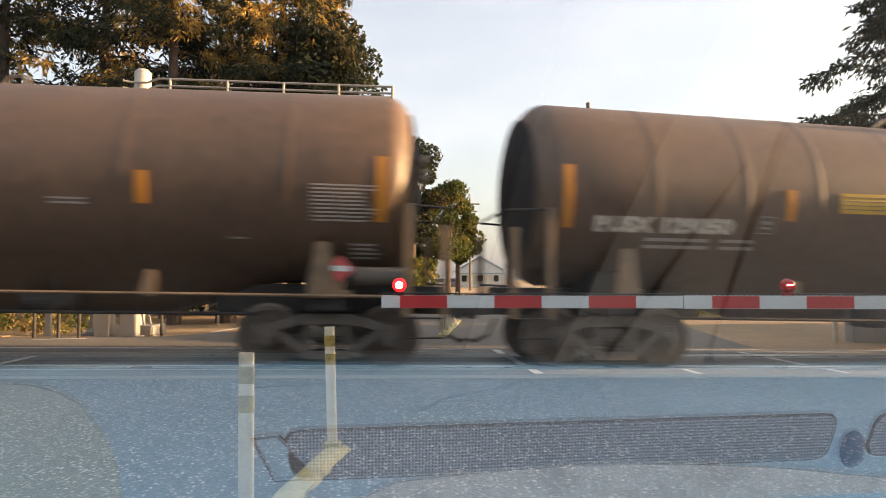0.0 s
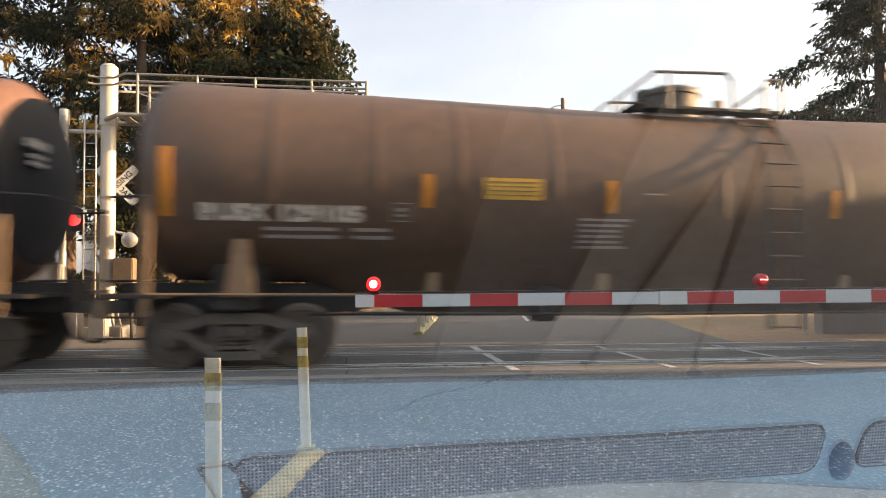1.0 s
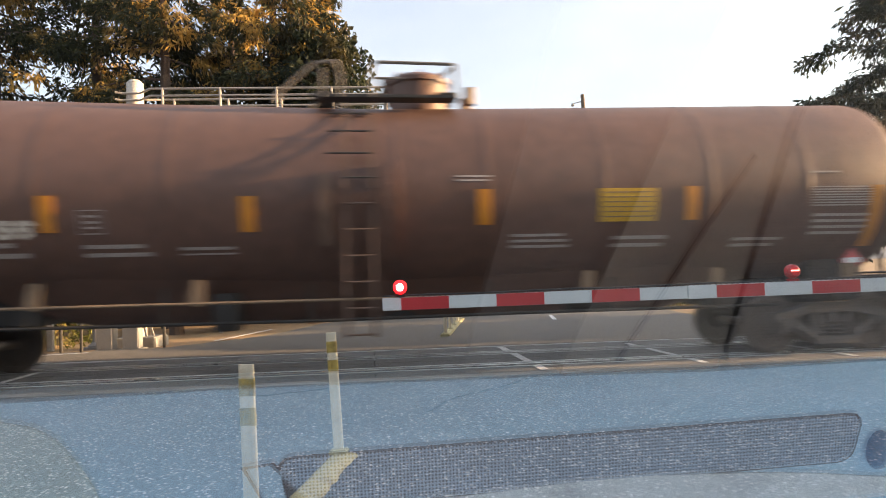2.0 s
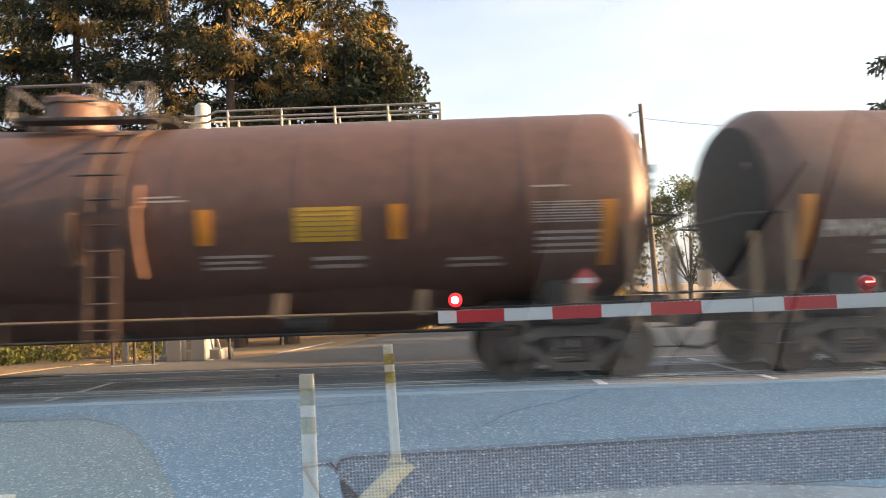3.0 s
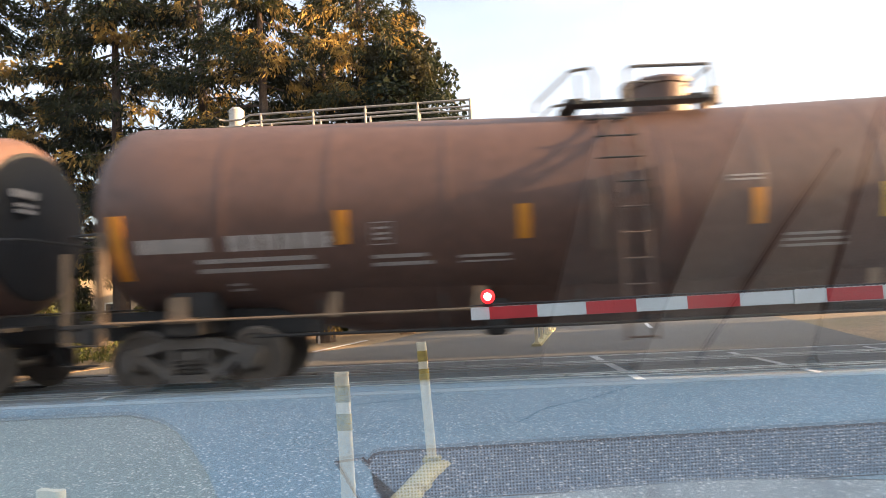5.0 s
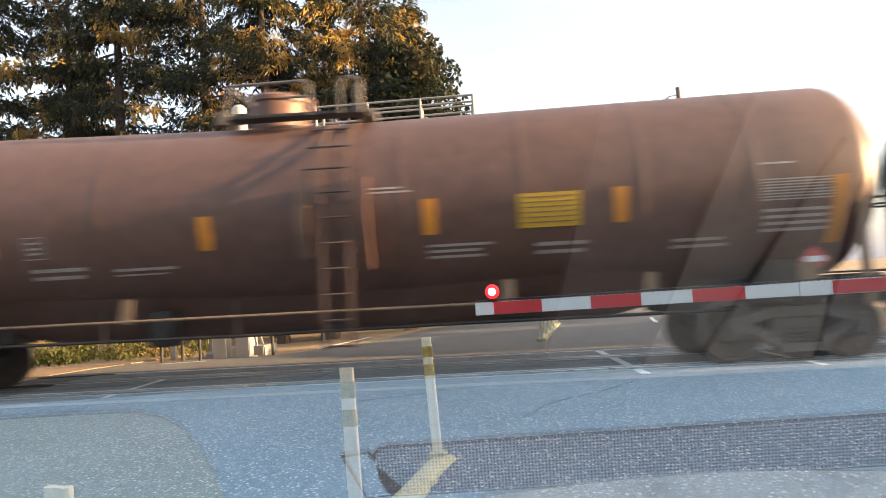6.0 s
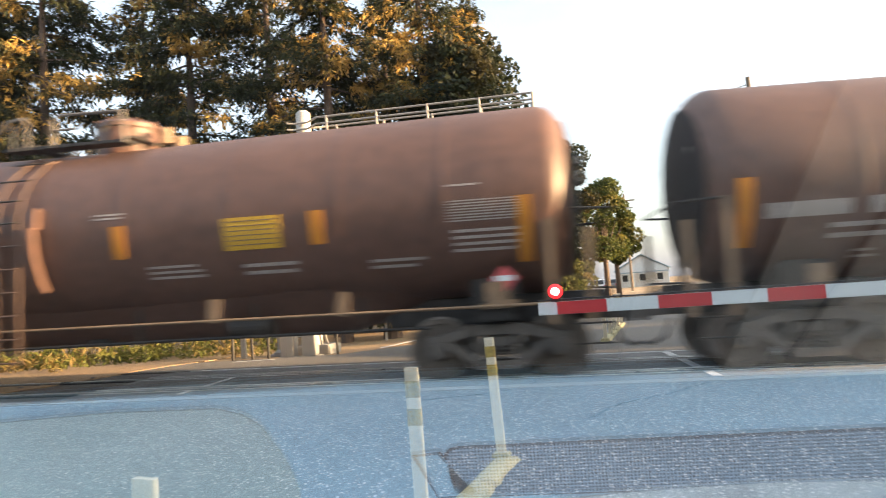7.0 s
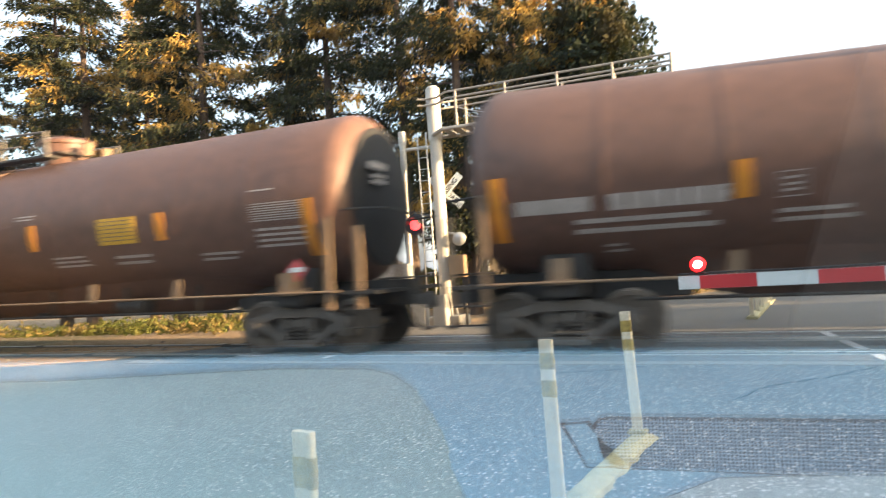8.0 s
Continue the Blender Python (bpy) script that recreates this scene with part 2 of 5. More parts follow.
def lathe(bm, profile, m, seg=32):
    """Turns (radius, height) pairs about the local z axis."""
    rings = []
    for r, h in profile:
        rings.append([bm.verts.new(m @ Vector((r * math.cos(2 * math.pi * i / seg), r * math.sin(2 * math.pi * i / seg), h))) for i in range(seg)])
    for p, q in zip(rings, rings[1:]):
        for i in range(seg):
            bm.faces.new((p[i], p[(i + 1) % seg], q[(i + 1) % seg], q[i]))
    bm.faces.new(list(reversed(rings[0])))
    bm.faces.new(rings[-1])


def mesh_of(name, bm, material, smooth=False):
    bmesh.ops.recalc_face_normals(bm, faces=bm.faces[:])
    me = bpy.data.meshes.new(name)
    bm.to_mesh(me)
    bm.free()
    me.materials.append(material)
    if smooth:
        me.shade_smooth()
        me.set_sharp_from_angle(angle=radians(38))
    return me


MADE = []


def part(name, bm, material, parent, label="", smooth=False):
    ob = new(name, mesh_of(name, bm, material, smooth))
    MADE.append(ob)
    ob.parent = parent
    if label:
        ob["label"] = label
    return ob


def empty(name, at=(0, 0, 0), label="", category="", group="", kind=""):
    return tagged(new(name), label, category, group, kind) if at == (0, 0, 0) else placed(tagged(new(name), label, category, group, kind), pose(*at))


def placed(ob, m):
    ob.matrix_basis = m
    return ob


def thing(name, bm, material, label, category="", kind="", group="", smooth=False):
    return tagged(new(name, mesh_of(name, bm, material, smooth)), label, category, group, kind)


def B():
    return bmesh.new()


# ---- ground, road and crossing ----
YC = 10.2                                   # track centre line
ROAD = Vector((math.sin(radians(13.5)), math.cos(radians(13.5)), 0))


GRADE = 0.0195                              # the line falls towards +x


def ground_z(x, y):
    """Height of the ground: level, but for the crossing, which follows the falling track."""
    a, b = min(1, max(0, (y - 5.0) / 3.2)), min(1, max(0, (18.0 - y) / 5.8))
    w = min(a * a * (3 - 2 * a), b * b * (3 - 2 * b))
    return -GRADE * max(-120, min(120, x)) * w


GRID_X = [-120, -90, -65] + [-45 + 3 * k for k in range(31)] + [65, 90, 120]


def drape(bm):
    """Cuts a flat mesh across and lays it on the ground."""
    ys = [5.0 + 0.4 * k for k in range(9)] + [12.2 + 0.58 * k for k in range(11)]
    lo, hi = min(v.co.y for v in bm.verts), max(v.co.y for v in bm.verts)
    lx, hx = min(v.co.x for v in bm.verts), max(v.co.x for v in bm.verts)
    cuts = [((0, y, 0), (0, 1, 0)) for y in ys if lo < y < hi] + [((x, 0, 0), (1, 0, 0)) for x in GRID_X if lx < x < hx]
    for co, no in cuts:
        bmesh.ops.bisect_plane(bm, geom=bm.verts[:] + bm.edges[:] + bm.faces[:], plane_co=co, plane_no=no)
    for v in bm.verts:
        v.co.z += ground_z(v.co.x, v.co.y)


def sheet(name, corners, z, material, label, category, thick=0.05):
    bm = B()
    top = [bm.verts.new((x, y, z)) for x, y in corners]
    low = [bm.verts.new((x, y, z - thick)) for x, y in corners]
    bm.faces.new(top)
    bm.faces.new(list(reversed(low)))
    for i in range(len(top)):
        j = (i + 1) % len(top)
        bm.faces.new((top[i], low[i], low[j], top[j]))
    drape(bm)
    return thing(name, bm, material, label, category, kind="structure")


sheet("ground", [(-1500, -1500), (1500, -1500), (1500, 2500), (-1500, 2500)], -0.03, M_DIRT, "dry dusty ground with patches of weeds", "ground", 0.5)
sheet("road", [(-40, -30), (60, -30), (60, 8.36), (-9.4, 8.36), (-13, 7.6), (-40, 6.5)], 0.0, M_ASPHALT, "shaded grey asphalt road before the tracks", "road")
sheet("road_beyond", [(-8.5, 12.02), (8.2, 12.02), (9.4, 19), (30, 110), (24, 112), (17, 80), (4.5, 30), (-1.6, 21), (-2.7, 17.4), (-4.7, 14.6), (-8.1, 14.1)], 0.0, M_ASPHALT_FAR, "worn grey asphalt road beyond the tracks", "road")
bm = B()
for i in range(5200):
    x, y = random.uniform(-60, 60), YC + random.uniform(-1.7, 1.7)
    if -8.6 < x < 13.5:
        continue
    s = random.uniform(0.03, 0.07)
    bmesh.ops.create_icosphere(bm, subdivisions=1, radius=s, matrix=pose(x, y, -0.02 + ground_z(x, y), random.uniform(0, 90), 0, random.uniform(0, 90)) @ Matrix.Diagonal((1, 0.8, 0.6, 1))) if i % 4 == 0 else None
thing("ballast", bm, M_BALLAST, "grey crushed stone ballast along the track", "ballast", kind="stuff")
bed = sheet("track_bed", [(-135, 8.38), (135, 8.38), (135, 12.0), (-135, 12.0)], -0.022, M_BALLAST, "dark stony bed under the tracks", "ballast")

# rails set in the crossing
for y in (YC - 0.75, YC + 0.75):
    bm = B()
    box(bm, -135, 135, y - 0.036, y + 0.036, -0.02, 0.012, 0.006)
    drape(bm)
    rail = thing("rail", bm, M_STEEL, "polished steel rail set in the crossing", "rail", group="rails")
    bm = B()
    box(bm, -135, 135, y - 0.19, y - 0.038, -0.02, -0.004)
    box(bm, -135, 135, y + 0.038, y + 0.19, -0.02, -0.004)
    drape(bm)
    part("flangeway", bm, M_RUBBER, rail)
    for side in (-1, 1):
        bm = B()
        box(bm, -7.3, 12.2, y + side * 0.208 - 0.017, y + side * 0.208 + 0.017, -0.016, 0.009)
        drape(bm)
        part("edge_angle", bm, M_ANGLE, rail, "worn steel angle along the panel edge")

TILT = math.degrees(math.atan(GRADE))
# precast panels between and beside the rails
bm = B()
box(bm, -7.4, 12.3, 8.68, 11.9, -0.05, -0.015)
drape(bm)
slab = thing("crossing_slab", bm, M_RUBBER, "dark slab under the crossing panels", "crossing", kind="structure")
for y0, y1 in ((8.69, YC - 0.98), (YC - 0.52, YC - 0.005), (YC + 0.005, YC + 0.52), (YC + 0.98, 11.89)):
    bm = B()
    box(bm, -1.213, 1.213, y0, y1, -0.015, 0.003, 0.006)
    me = mesh_of("crossing_panel", bm, M_CONCRETE)
    for k in range(8):
        ob = new("crossing_panel", me)
        ob.parent = slab
        ob.matrix_basis = pose(-6.07 + 2.44 * k, 0, -GRADE * (-6.07 + 2.44 * k), 0, TILT, 0)

# dry verge at the end of the crossing
sheet("verge", [(-60, 6.9), (-13.4, 7.7), (-11.7, 8.1), (-9.9, 8.9), (-9.0, 10.4), (-8.7, 11.4), (-8.3, 14.2), (-8, 21), (-60, 30)], -0.006, M_DIRT, "sunlit strip of dry dirt beside the road", "verge", 0.02)

# pale edge strip
bm = B()
box(bm, -9.0, 40, 8.38, 8.66, -0.05, 0.006, 0.004)
drape(bm)
thing("edge_strip", bm, M_EDGE, "pale concrete strip along the near edge of the crossing", "kerb", kind="structure")

# painted lines across the tracks
for x, w, y0, y1 in ((2.45, 0.13, 8.75, 11.85), (4.9, 0.11, 8.75, 11.6), (7.35, 0.10, 8.75, 11.6), (-5.35, 0.09, 8.9, 11.0)):
    bm = B()
    for a, b in ((y0, YC - 0.99), (YC - 0.51, YC + 0.51), (YC + 0.99, y1)):
        if b > a:
            box(bm, x - w / 2, x + w / 2, a, b, 0.004, 0.0105)
    drape(bm)
    thing("painted_line", bm, M_PAINT, "worn white painted line across the tracks", "road marking", group="crossing lines")
bm = B()
box(bm, -6.9, 12, 11.9, 11.98, -0.01, 0.010)
drape(bm)
thing("painted_line", bm, M_PAINT, "white line along the far edge of the crossing", "road marking", group="crossing lines")
for (x0, y0, x1, y1), w in (((-3.95, 16.3, -3.0, 19.4), 0.11), ((5.2, 17.2, 5.65, 19.2), 0.11), ((-6.9, 13.75, -5.9, 13.8), 0.09)):
    d = Vector((x1 - x0, y1 - y0, 0))
    bm = B()
    box(bm, -d.length / 2, d.length / 2, -w / 2, w / 2, 0.004, 0.008)
    tagged(placed(new("painted_line", mesh_of("painted_line", bm, M_PAINT)), pose((x0 + x1) / 2, (y0 + y1) / 2, ground_z((x0 + x1) / 2, (y0 + y1) / 2) + 0.003, 0, 0, math.degrees(math.atan2(d.y, d.x)))), "worn white line on the road beyond the tracks", "road marking")

# cracks in the near road
for pts in (((2.2, 8.3), (1.6, 7.6), (0.9, 7.0), (0.5, 6.3)), ((-0.3, 8.3), (-0.6, 8.0), (-1.4, 7.7))):
    bm = B()
    for (xa, ya), (xb, yb) in zip(pts, pts[1:]):
        d = Vector((xb - xa, yb - ya, 0))
        for k in range(5):
            p = Vector((xa, ya, 0)) + d * (k + 0.5) / 5
            box(bm, -d.length / 10.5, d.length / 10.5, -0.012, 0.012, 0.0, 0.0035, turn=pose(p.x + random.uniform(-.03, .03), p.y, 0, 0, 0, math.degrees(math.atan2(d.y, d.x)) + random.uniform(-14, 14)))
    for v in bm.verts:
        v.co.z += ground_z(v.co.x, v.co.y)
    thing("crack", bm, M_RUBBER, "dark sealed crack in the asphalt", "crack", kind="structure")


# ---- median kerb and delineator posts ----
def post_profile(bm, h0, h1, w=0.078, t=0.026):
    """A flat flexible post with rounded edges and a raised rib on each face."""
    outline = []
    for i in range(40):
        a = 2 * math.pi * (i + 0.5) / 40
        c, s = math.cos(a), math.sin(a)
        x = w / 2 * (abs(c) ** 0.45) * (1 if c > 0 else -1)
        y = t / 2 * (abs(s) ** 0.6) * (1 if s > 0 else -1)
        if abs(abs(x) - 0.013) < 0.006:
            y *= 0.6
        outline.append((x, y))
    lo = [bm.verts.new((x, y, h0)) for x, y in outline]
    hi = [bm.verts.new((x, y, h1)) for x, y in outline]
    bm.faces.new(lo[::-1])
    bm.faces.new(hi)
    for i in range(40):
        j = (i + 1) % 40
        bm.faces.new((lo[i], lo[j], hi[j], hi[i]))


def delineator(x, y, lean_x, lean_y, turn, label, z=0.05):
    e = tagged(placed(new("delineator_post"), pose(x, y, z, lean_x, lean_y, turn)), label, "delineator post", "median posts")
    bm = B()
    post_profile(bm, 0.0, 0.91)
    part("post", bm, M_POST, e, smooth=True)
    for z0, z1 in ((0.757, 0.842), (0.615, 0.700)):
        bm = B()
        post_profile(bm, z0, z1, 0.0815, 0.0295)
        part("reflective_band", bm, M_BAND, e, "yellowed peeling reflective band", True)
    bm = B()
    box(bm, -0.07, 0.07, -0.05, 0.05, -0.01, 0.022, 0.008)
    part("base", bm, M_CURB, e)
    return e


delineator(-0.285, 4.88, 0.5, -1.8, -10, "white plastic delineator post leaning at the kerb's end")
delineator(-0.61, 3.18, 0, -0.6, -14, "white plastic delineator post with two yellowed bands")
delineator(-1.0, 1.48, 0, 0.6, -14, "white plastic delineator post with scuffed bands", 0.012)

kerb_dir = Vector((-0.19 + 1.15, 4.75 - 0.6, 0)).normalized()
bm = B()
rows = []
for i in range(40):
    s = i / 39
    c = Vector((-0.24, 4.93, 0)) - kerb_dir * (s * 3.75)
    side = Vector((kerb_dir.y, -kerb_dir.x, 0))
    jig = [noise.noise(Vector((s * 40, k * 3.1, 0))) * 0.022 for k in range(6)]
    taper = min(1.0, 0.55 + s * 12)
    prof = [(-0.095, 0.0), (-0.082, 0.035), (-0.045, 0.055), (0.045, 0.055), (0.082, 0.035), (0.095, 0.0)]
    rows.append([bm.verts.new(c + side * (u * (1.0 if abs(u) < 0.05 else 1.0 + jig[k] * 6) + jig[k]) + Vector((0, 0, z * taper + (0.001 if z == 0 else 0)))) for k, (u, z) in enumerate(prof)])
for a, b in zip(rows, rows[1:]):
    for k in range(5):
        bm.faces.new((a[k], a[k + 1], b[k + 1], b[k]))
bm.faces.new(rows[0])
thing("median_kerb", bm, M_CURB, "low median kerb with chipped pale yellow paint", "kerb", smooth=True)
bm = B()
for i in range(26):
    p = Vector((-0.36, 4.86, 0)) + Vector((random.uniform(-.1, .06), random.uniform(-.14, .1), 0))
    bmesh.ops.create_icosphere(bm, subdivisions=1, radius=random.uniform(0.012, 0.04), matrix=Matrix.Translation(p) @ Matrix.Diagonal((1, 1, 0.45, 1)))
thing("mortar_rubble", bm, M_EDGE, "pale crumbled mortar at the kerb's end", "rubble", kind="stuff")


# ---- crossing gate ----
GATE_TIP, GATE_DIR = Vector((0.10, 5.35, 1.135)), Vector((0.9925, -0.122, -0.004)).normalized()
gate_turn = Matrix.Translation(GATE_TIP) @ pose(0, 0, 0, 0, 0.25, math.degrees(math.atan2(GATE_DIR.y, GATE_DIR.x)))
gate = tagged(placed(new("crossing_gate"), gate_turn), "lowered red and white striped railway crossing gate", "crossing gate")
H2, S = 0.0575, 0.4064
bm = B()
box(bm, 0, 2.60, -0.016, 0.016, -H2 + 0.004, H2 - 0.004, 0.003)
part("arm", bm, M_WHITE, gate, "white reflective arm")
bm = B()
box(bm, 2.605, 7.6, -0.022, 0.022, -H2, H2, 0.003)
part("arm", bm, M_WHITE, gate, "white reflective arm, thicker inner section")
x = 0.16
n = 0
while x < 7.2:
    bm = B()
    w = S
    t = 0.019 if x < 2.6 else 0.025
    box(bm, x, x + w, -t, t, -H2 + 0.005, H2 - 0.005)
    part("red_stripe", bm, M_RED, gate)
    x += 2 * S
    n += 1
    if n == 3:
        x = 2.845
bm = B()
tube(bm, [(k * 0.4, 0, H2 + 0.012 + 0.004 * math.sin(k * 2.1)) for k in range(19)], 0.006, 6)
part("lamp_cable", bm, M_DARKMETAL, gate)
bm = B()
for k in range(150):
    box(bm, 0.3 + k * 0.047, 0.312 + k * 0.047, -0.02, -0.004, H2 - 0.004, H2 + 0.012)
part("cable_clips", bm, M_DARKMETAL, gate)["kind"] = "stuff"
for x, lens in ((0.155, M_LAMP_HOT), (3.50, M_LENS), (6.4, M_LENS)):
    bm = B()
    lathe(bm, [(0.02, 0.0), (0.058, 0.006), (0.062, 0.03), (0.056, 0.045)], Matrix.Translation((x, 0.02, H2 + 0.085)) @ pose(0, 0, 0, 90), 20)
    lamp = part("lamp_housing", bm, M_LENS if lens is M_LENS else M_DARKMETAL, gate, smooth=True)
    bm = B()
    lathe(bm, [(0.060, 0.0), (0.056, 0.02), (0.036, 0.036)], Matrix.Translation((x, -0.022, H2 + 0.085)) @ pose(0, 0, 0, 90), 20)
    lens_ob = part("lens", bm, lens, lamp, "glowing red lens" if lens is M_LAMP_HOT else "dark red lens", True)
    if lens is M_LAMP_HOT:
        bm = B()
        lathe(bm, [(0.042, 0.0), (0.036, 0.007), (0.015, 0.012)], Matrix.Translation((x, -0.050, H2 + 0.085)) @ pose(0, 0, 0, 90), 16)
        part("filament", bm, M_CORE, lamp, "white-hot centre of the lamp", True)
    if lens is M_LENS:
        bm = B()
        for dx in (-0.022, 0.0, 0.022):
            box(bm, x + dx - 0.009, x + dx + 0.009, -0.064, -0.056, H2 + 0.088, H2 + 0.096)
        part("light_points", bm, M_LINE, lamp)
    bm = B()
    rod(bm, (x, 0, H2 - 0.01), (x, 0.005, H2 + 0.04), 0.016)
    box(bm, x - 0.045, x + 0.045, -0.02, 0.02, H2 - 0.002, H2 + 0.022, 0.004)
    for dx in (-0.04, 0.04):
        bmesh.ops.create_icosphere(bm, subdivisions=1, radius=0.014, matrix=Matrix.Translation((x + dx, -0.02, H2 + 0.012)))
    part("bracket", bm, M_LENS if lens is M_LENS else M_DARKMETAL, lamp)
bm = B()
box(bm, 7.4, 8.0, -0.16, 0.16, -0.3, 0.3, 0.02)
part("gate_mechanism", bm, M_GALV, gate)
bm = B()
rod(bm, (7.7, 0.28, -1.13), (7.7, 0.28, 2.4), 0.065, 16)
box(bm, 7.5, 7.9, 0.1, 0.46, -1.135, -1.0, 0.02)
box(bm, 7.6, 7.8, 0.1, 0.3, -0.2, 0.2)
part("mast", bm, M_MAST, gate)


# ---- tank cars ----
R, ZC, HALF = 1.52, 2.75, 7.86


def head_x(r):
    """Depth of the dished end at that radius: a round knuckle and a flatter crown."""
    k = max(0.0, (r - 1.0) / (R - 1.0))
    return 0.42 * math.sqrt(max(0.0, 1 - k * k)) + 0.12 * (1 - min(1.0, r) ** 2)



DROP = {False: -0.10, True: -0.165}         # the shell sags to its middle, more so on the rust-dusted cars
SAG = [DROP[False]]


def bend(x):
    """Height of the shell's axis over the level one: each half slopes one degree down to the middle."""
    return SAG[0] + 0.0175 * math.sqrt(x * x + 0.3)


def on_tank(x, z, off):
    if z < 1.75 and abs(x) < 5.0:        # the sloping belly
        return Vector((x, -1.145 + (1.75 - z) * 0.873 - off, z - 0.8 * off))
    zc = ZC + bend(x)
    u = max(-1, min(1, (z - zc) / R))
    return Vector((x, -(R + off) * math.sqrt(1 - u * u), zc + (R + off) * u))


def patch(bm, x0, x1, z0, z1, off=0.012):
    """A thin plate that follows the side of the shell."""
    k = max(2, int((z1 - z0) / 0.12))
    f = [[bm.verts.new(on_tank(x, z0 + (z1 - z0) * i / k, off)) for x in (x0, x1)] for i in range(k + 1)]
    g = [[bm.verts.new(on_tank(x, z0 + (z1 - z0) * i / k, 0.001)) for x in (x0, x1)] for i in range(k + 1)]
    for i in range(k):
        bm.faces.new((f[i][0], f[i][1], f[i + 1][1], f[i + 1][0]))
        bm.faces.new((f[i][0], f[i + 1][0], g[i + 1][0], g[i][0]))
        bm.faces.new((f[i][1], g[i][1], g[i + 1][1], f[i + 1][1]))
    bm.faces.new((f[0][0], g[0][0], g[0][1], f[0][1]))
    bm.faces.new((f[k][0], f[k][1], g[k][1], g[k][0]))


def beam(bm, a, b, wa, wb, y0, y1):
    """A bar between two points of the x-z plane, of two heights, from y0 to y1."""
    (xa, za), (xb, zb) = a, b
    d = Vector((xb - xa, zb - za)).normalized()
    nx, nz = -d.y, d.x
    q = [(xa - nx * wa / 2, za - nz * wa / 2), (xb - nx * wb / 2, zb - nz * wb / 2), (xb + nx * wb / 2, zb + nz * wb / 2), (xa + nx * wa / 2, za + nz * wa / 2)]
    p = [[bm.verts.new((x, y, z)) for x, z in q] for y in (y0, y1)]
    bm.faces.new(p[0])
    bm.faces.new(p[1][::-1])
    for i in range(4):
        j = (i + 1) % 4
        bm.faces.new((p[0][j], p[0][i], p[1][i], p[1][j]))


WHEEL_R = 0.457


def wheelset_mesh():
    bm = B()
    for s in (-1, 1):
        m = Matrix.Translation((0, s * 0.75, 0)) @ pose(0, 0, 0, -90 * s)
        lathe(bm, [(0.09, -0.09), (0.12, -0.075), (0.16, -0.03), (0.37, -0.035), (0.38, -0.062), (WHEEL_R + 0.028, -0.062), (WHEEL_R + 0.026, -0.03), (WHEEL_R, -0.02), (WHEEL_R - 0.004, 0.075), (0.385, 0.075), (0.37, 0.035), (0.2, 0.02), (0.13, 0.075), (0.09, 0.085)], m, 40)
        for k in range(3):
            a = k * 2.1
            bmesh.ops.create_icosphere(bm, subdivisions=1, radius=0.02, matrix=Matrix.Translation((0.3 * math.cos(a), s * 0.79, 0.3 * math.sin(a))))
    rod(bm, (0, -1.08, 0), (0, 1.08, 0), 0.078, 16)
    return mesh_of("wheelset", bm, M_WHEEL, True)


def side_frame_mesh():
    """A cast side frame with its spring nest, bearing boxes and wedge pockets, for the near side."""
    bm = B()
    y0, y1 = -0.09, 0.09
    beam(bm, (-0.86, 0.60), (-0.36, 0.73), 0.13, 0.14, y0, y1)
    beam(bm, (0.86, 0.60), (0.36, 0.73), 0.13, 0.14, y0, y1)
    beam(bm, (-0.38, 0.73), (0.38, 0.73), 0.15, 0.15, y0 - 0.01, y1 + 0.01)
    beam(bm, (-0.74, 0.54), (-0.30, 0.24), 0.12, 0.13, y0, y1)
    beam(bm, (0.74, 0.54), (0.30, 0.24), 0.12, 0.13, y0, y1)
    beam(bm, (-0.36, 0.215), (0.36, 0.215), 0.12, 0.12, y0 - 0.03, y1 + 0.03)
    beam(bm, (-0.30, 0.25), (-0.27, 0.70), 0.10, 0.09, y0, y1)
    beam(bm, (0.30, 0.25), (0.27, 0.70), 0.10, 0.09, y0, y1)
    for s in (-1, 1):
        box(bm, s * 0.89 - 0.16, s * 0.89 + 0.16, y0, y1, 0.52, 0.66, 0.02)
        box(bm, s * 0.89 - 0.15, s * 0.89 - 0.09, y0, y1, 0.34, 0.55, 0.012)
        box(bm, s * 0.89 + 0.09, s * 0.89 + 0.15, y0, y1, 0.34, 0.55, 0.012)
    return mesh_of("side_frame", bm, M_TRUCK, False)


def spring_mesh():
    bm = B()
    pts = [(0.055 * math.cos(a * 0.9), 0.055 * math.sin(a * 0.9), 0.275 + 0.0085 * a) for a in range(28)]
    for a, b in zip(pts, pts[1:]):
        rod(bm, a, b, 0.014, 5, cap=False)
    return mesh_of("spring", bm, M_TRUCK)


def bearing_mesh():
    bm = B()
    rod(bm, (0, -0.17, WHEEL_R), (0, 0.06, WHEEL_R), 0.125, 20)
    rod(bm, (0, -0.20, WHEEL_R), (0, -0.165, WHEEL_R), 0.085, 20)
    for k in range(3):
        a = k * 2.094
        rod(bm, (0.05 * math.cos(a), -0.215, WHEEL_R + 0.05 * math.sin(a)), (0.05 * math.cos(a), -0.19, WHEEL_R + 0.05 * math.sin(a)), 0.016, 6)
    return mesh_of("bearing", bm, M_TRUCK, True)


WS, SF, SPR, BRG = wheelset_mesh(), side_frame_mesh(), spring_mesh(), bearing_mesh()


def child(name, me, parent, m, label=""):
    ob = new(name, me)
    ob.parent = parent
    ob.matrix_basis = m
    if label:
        ob["label"] = label
    return ob


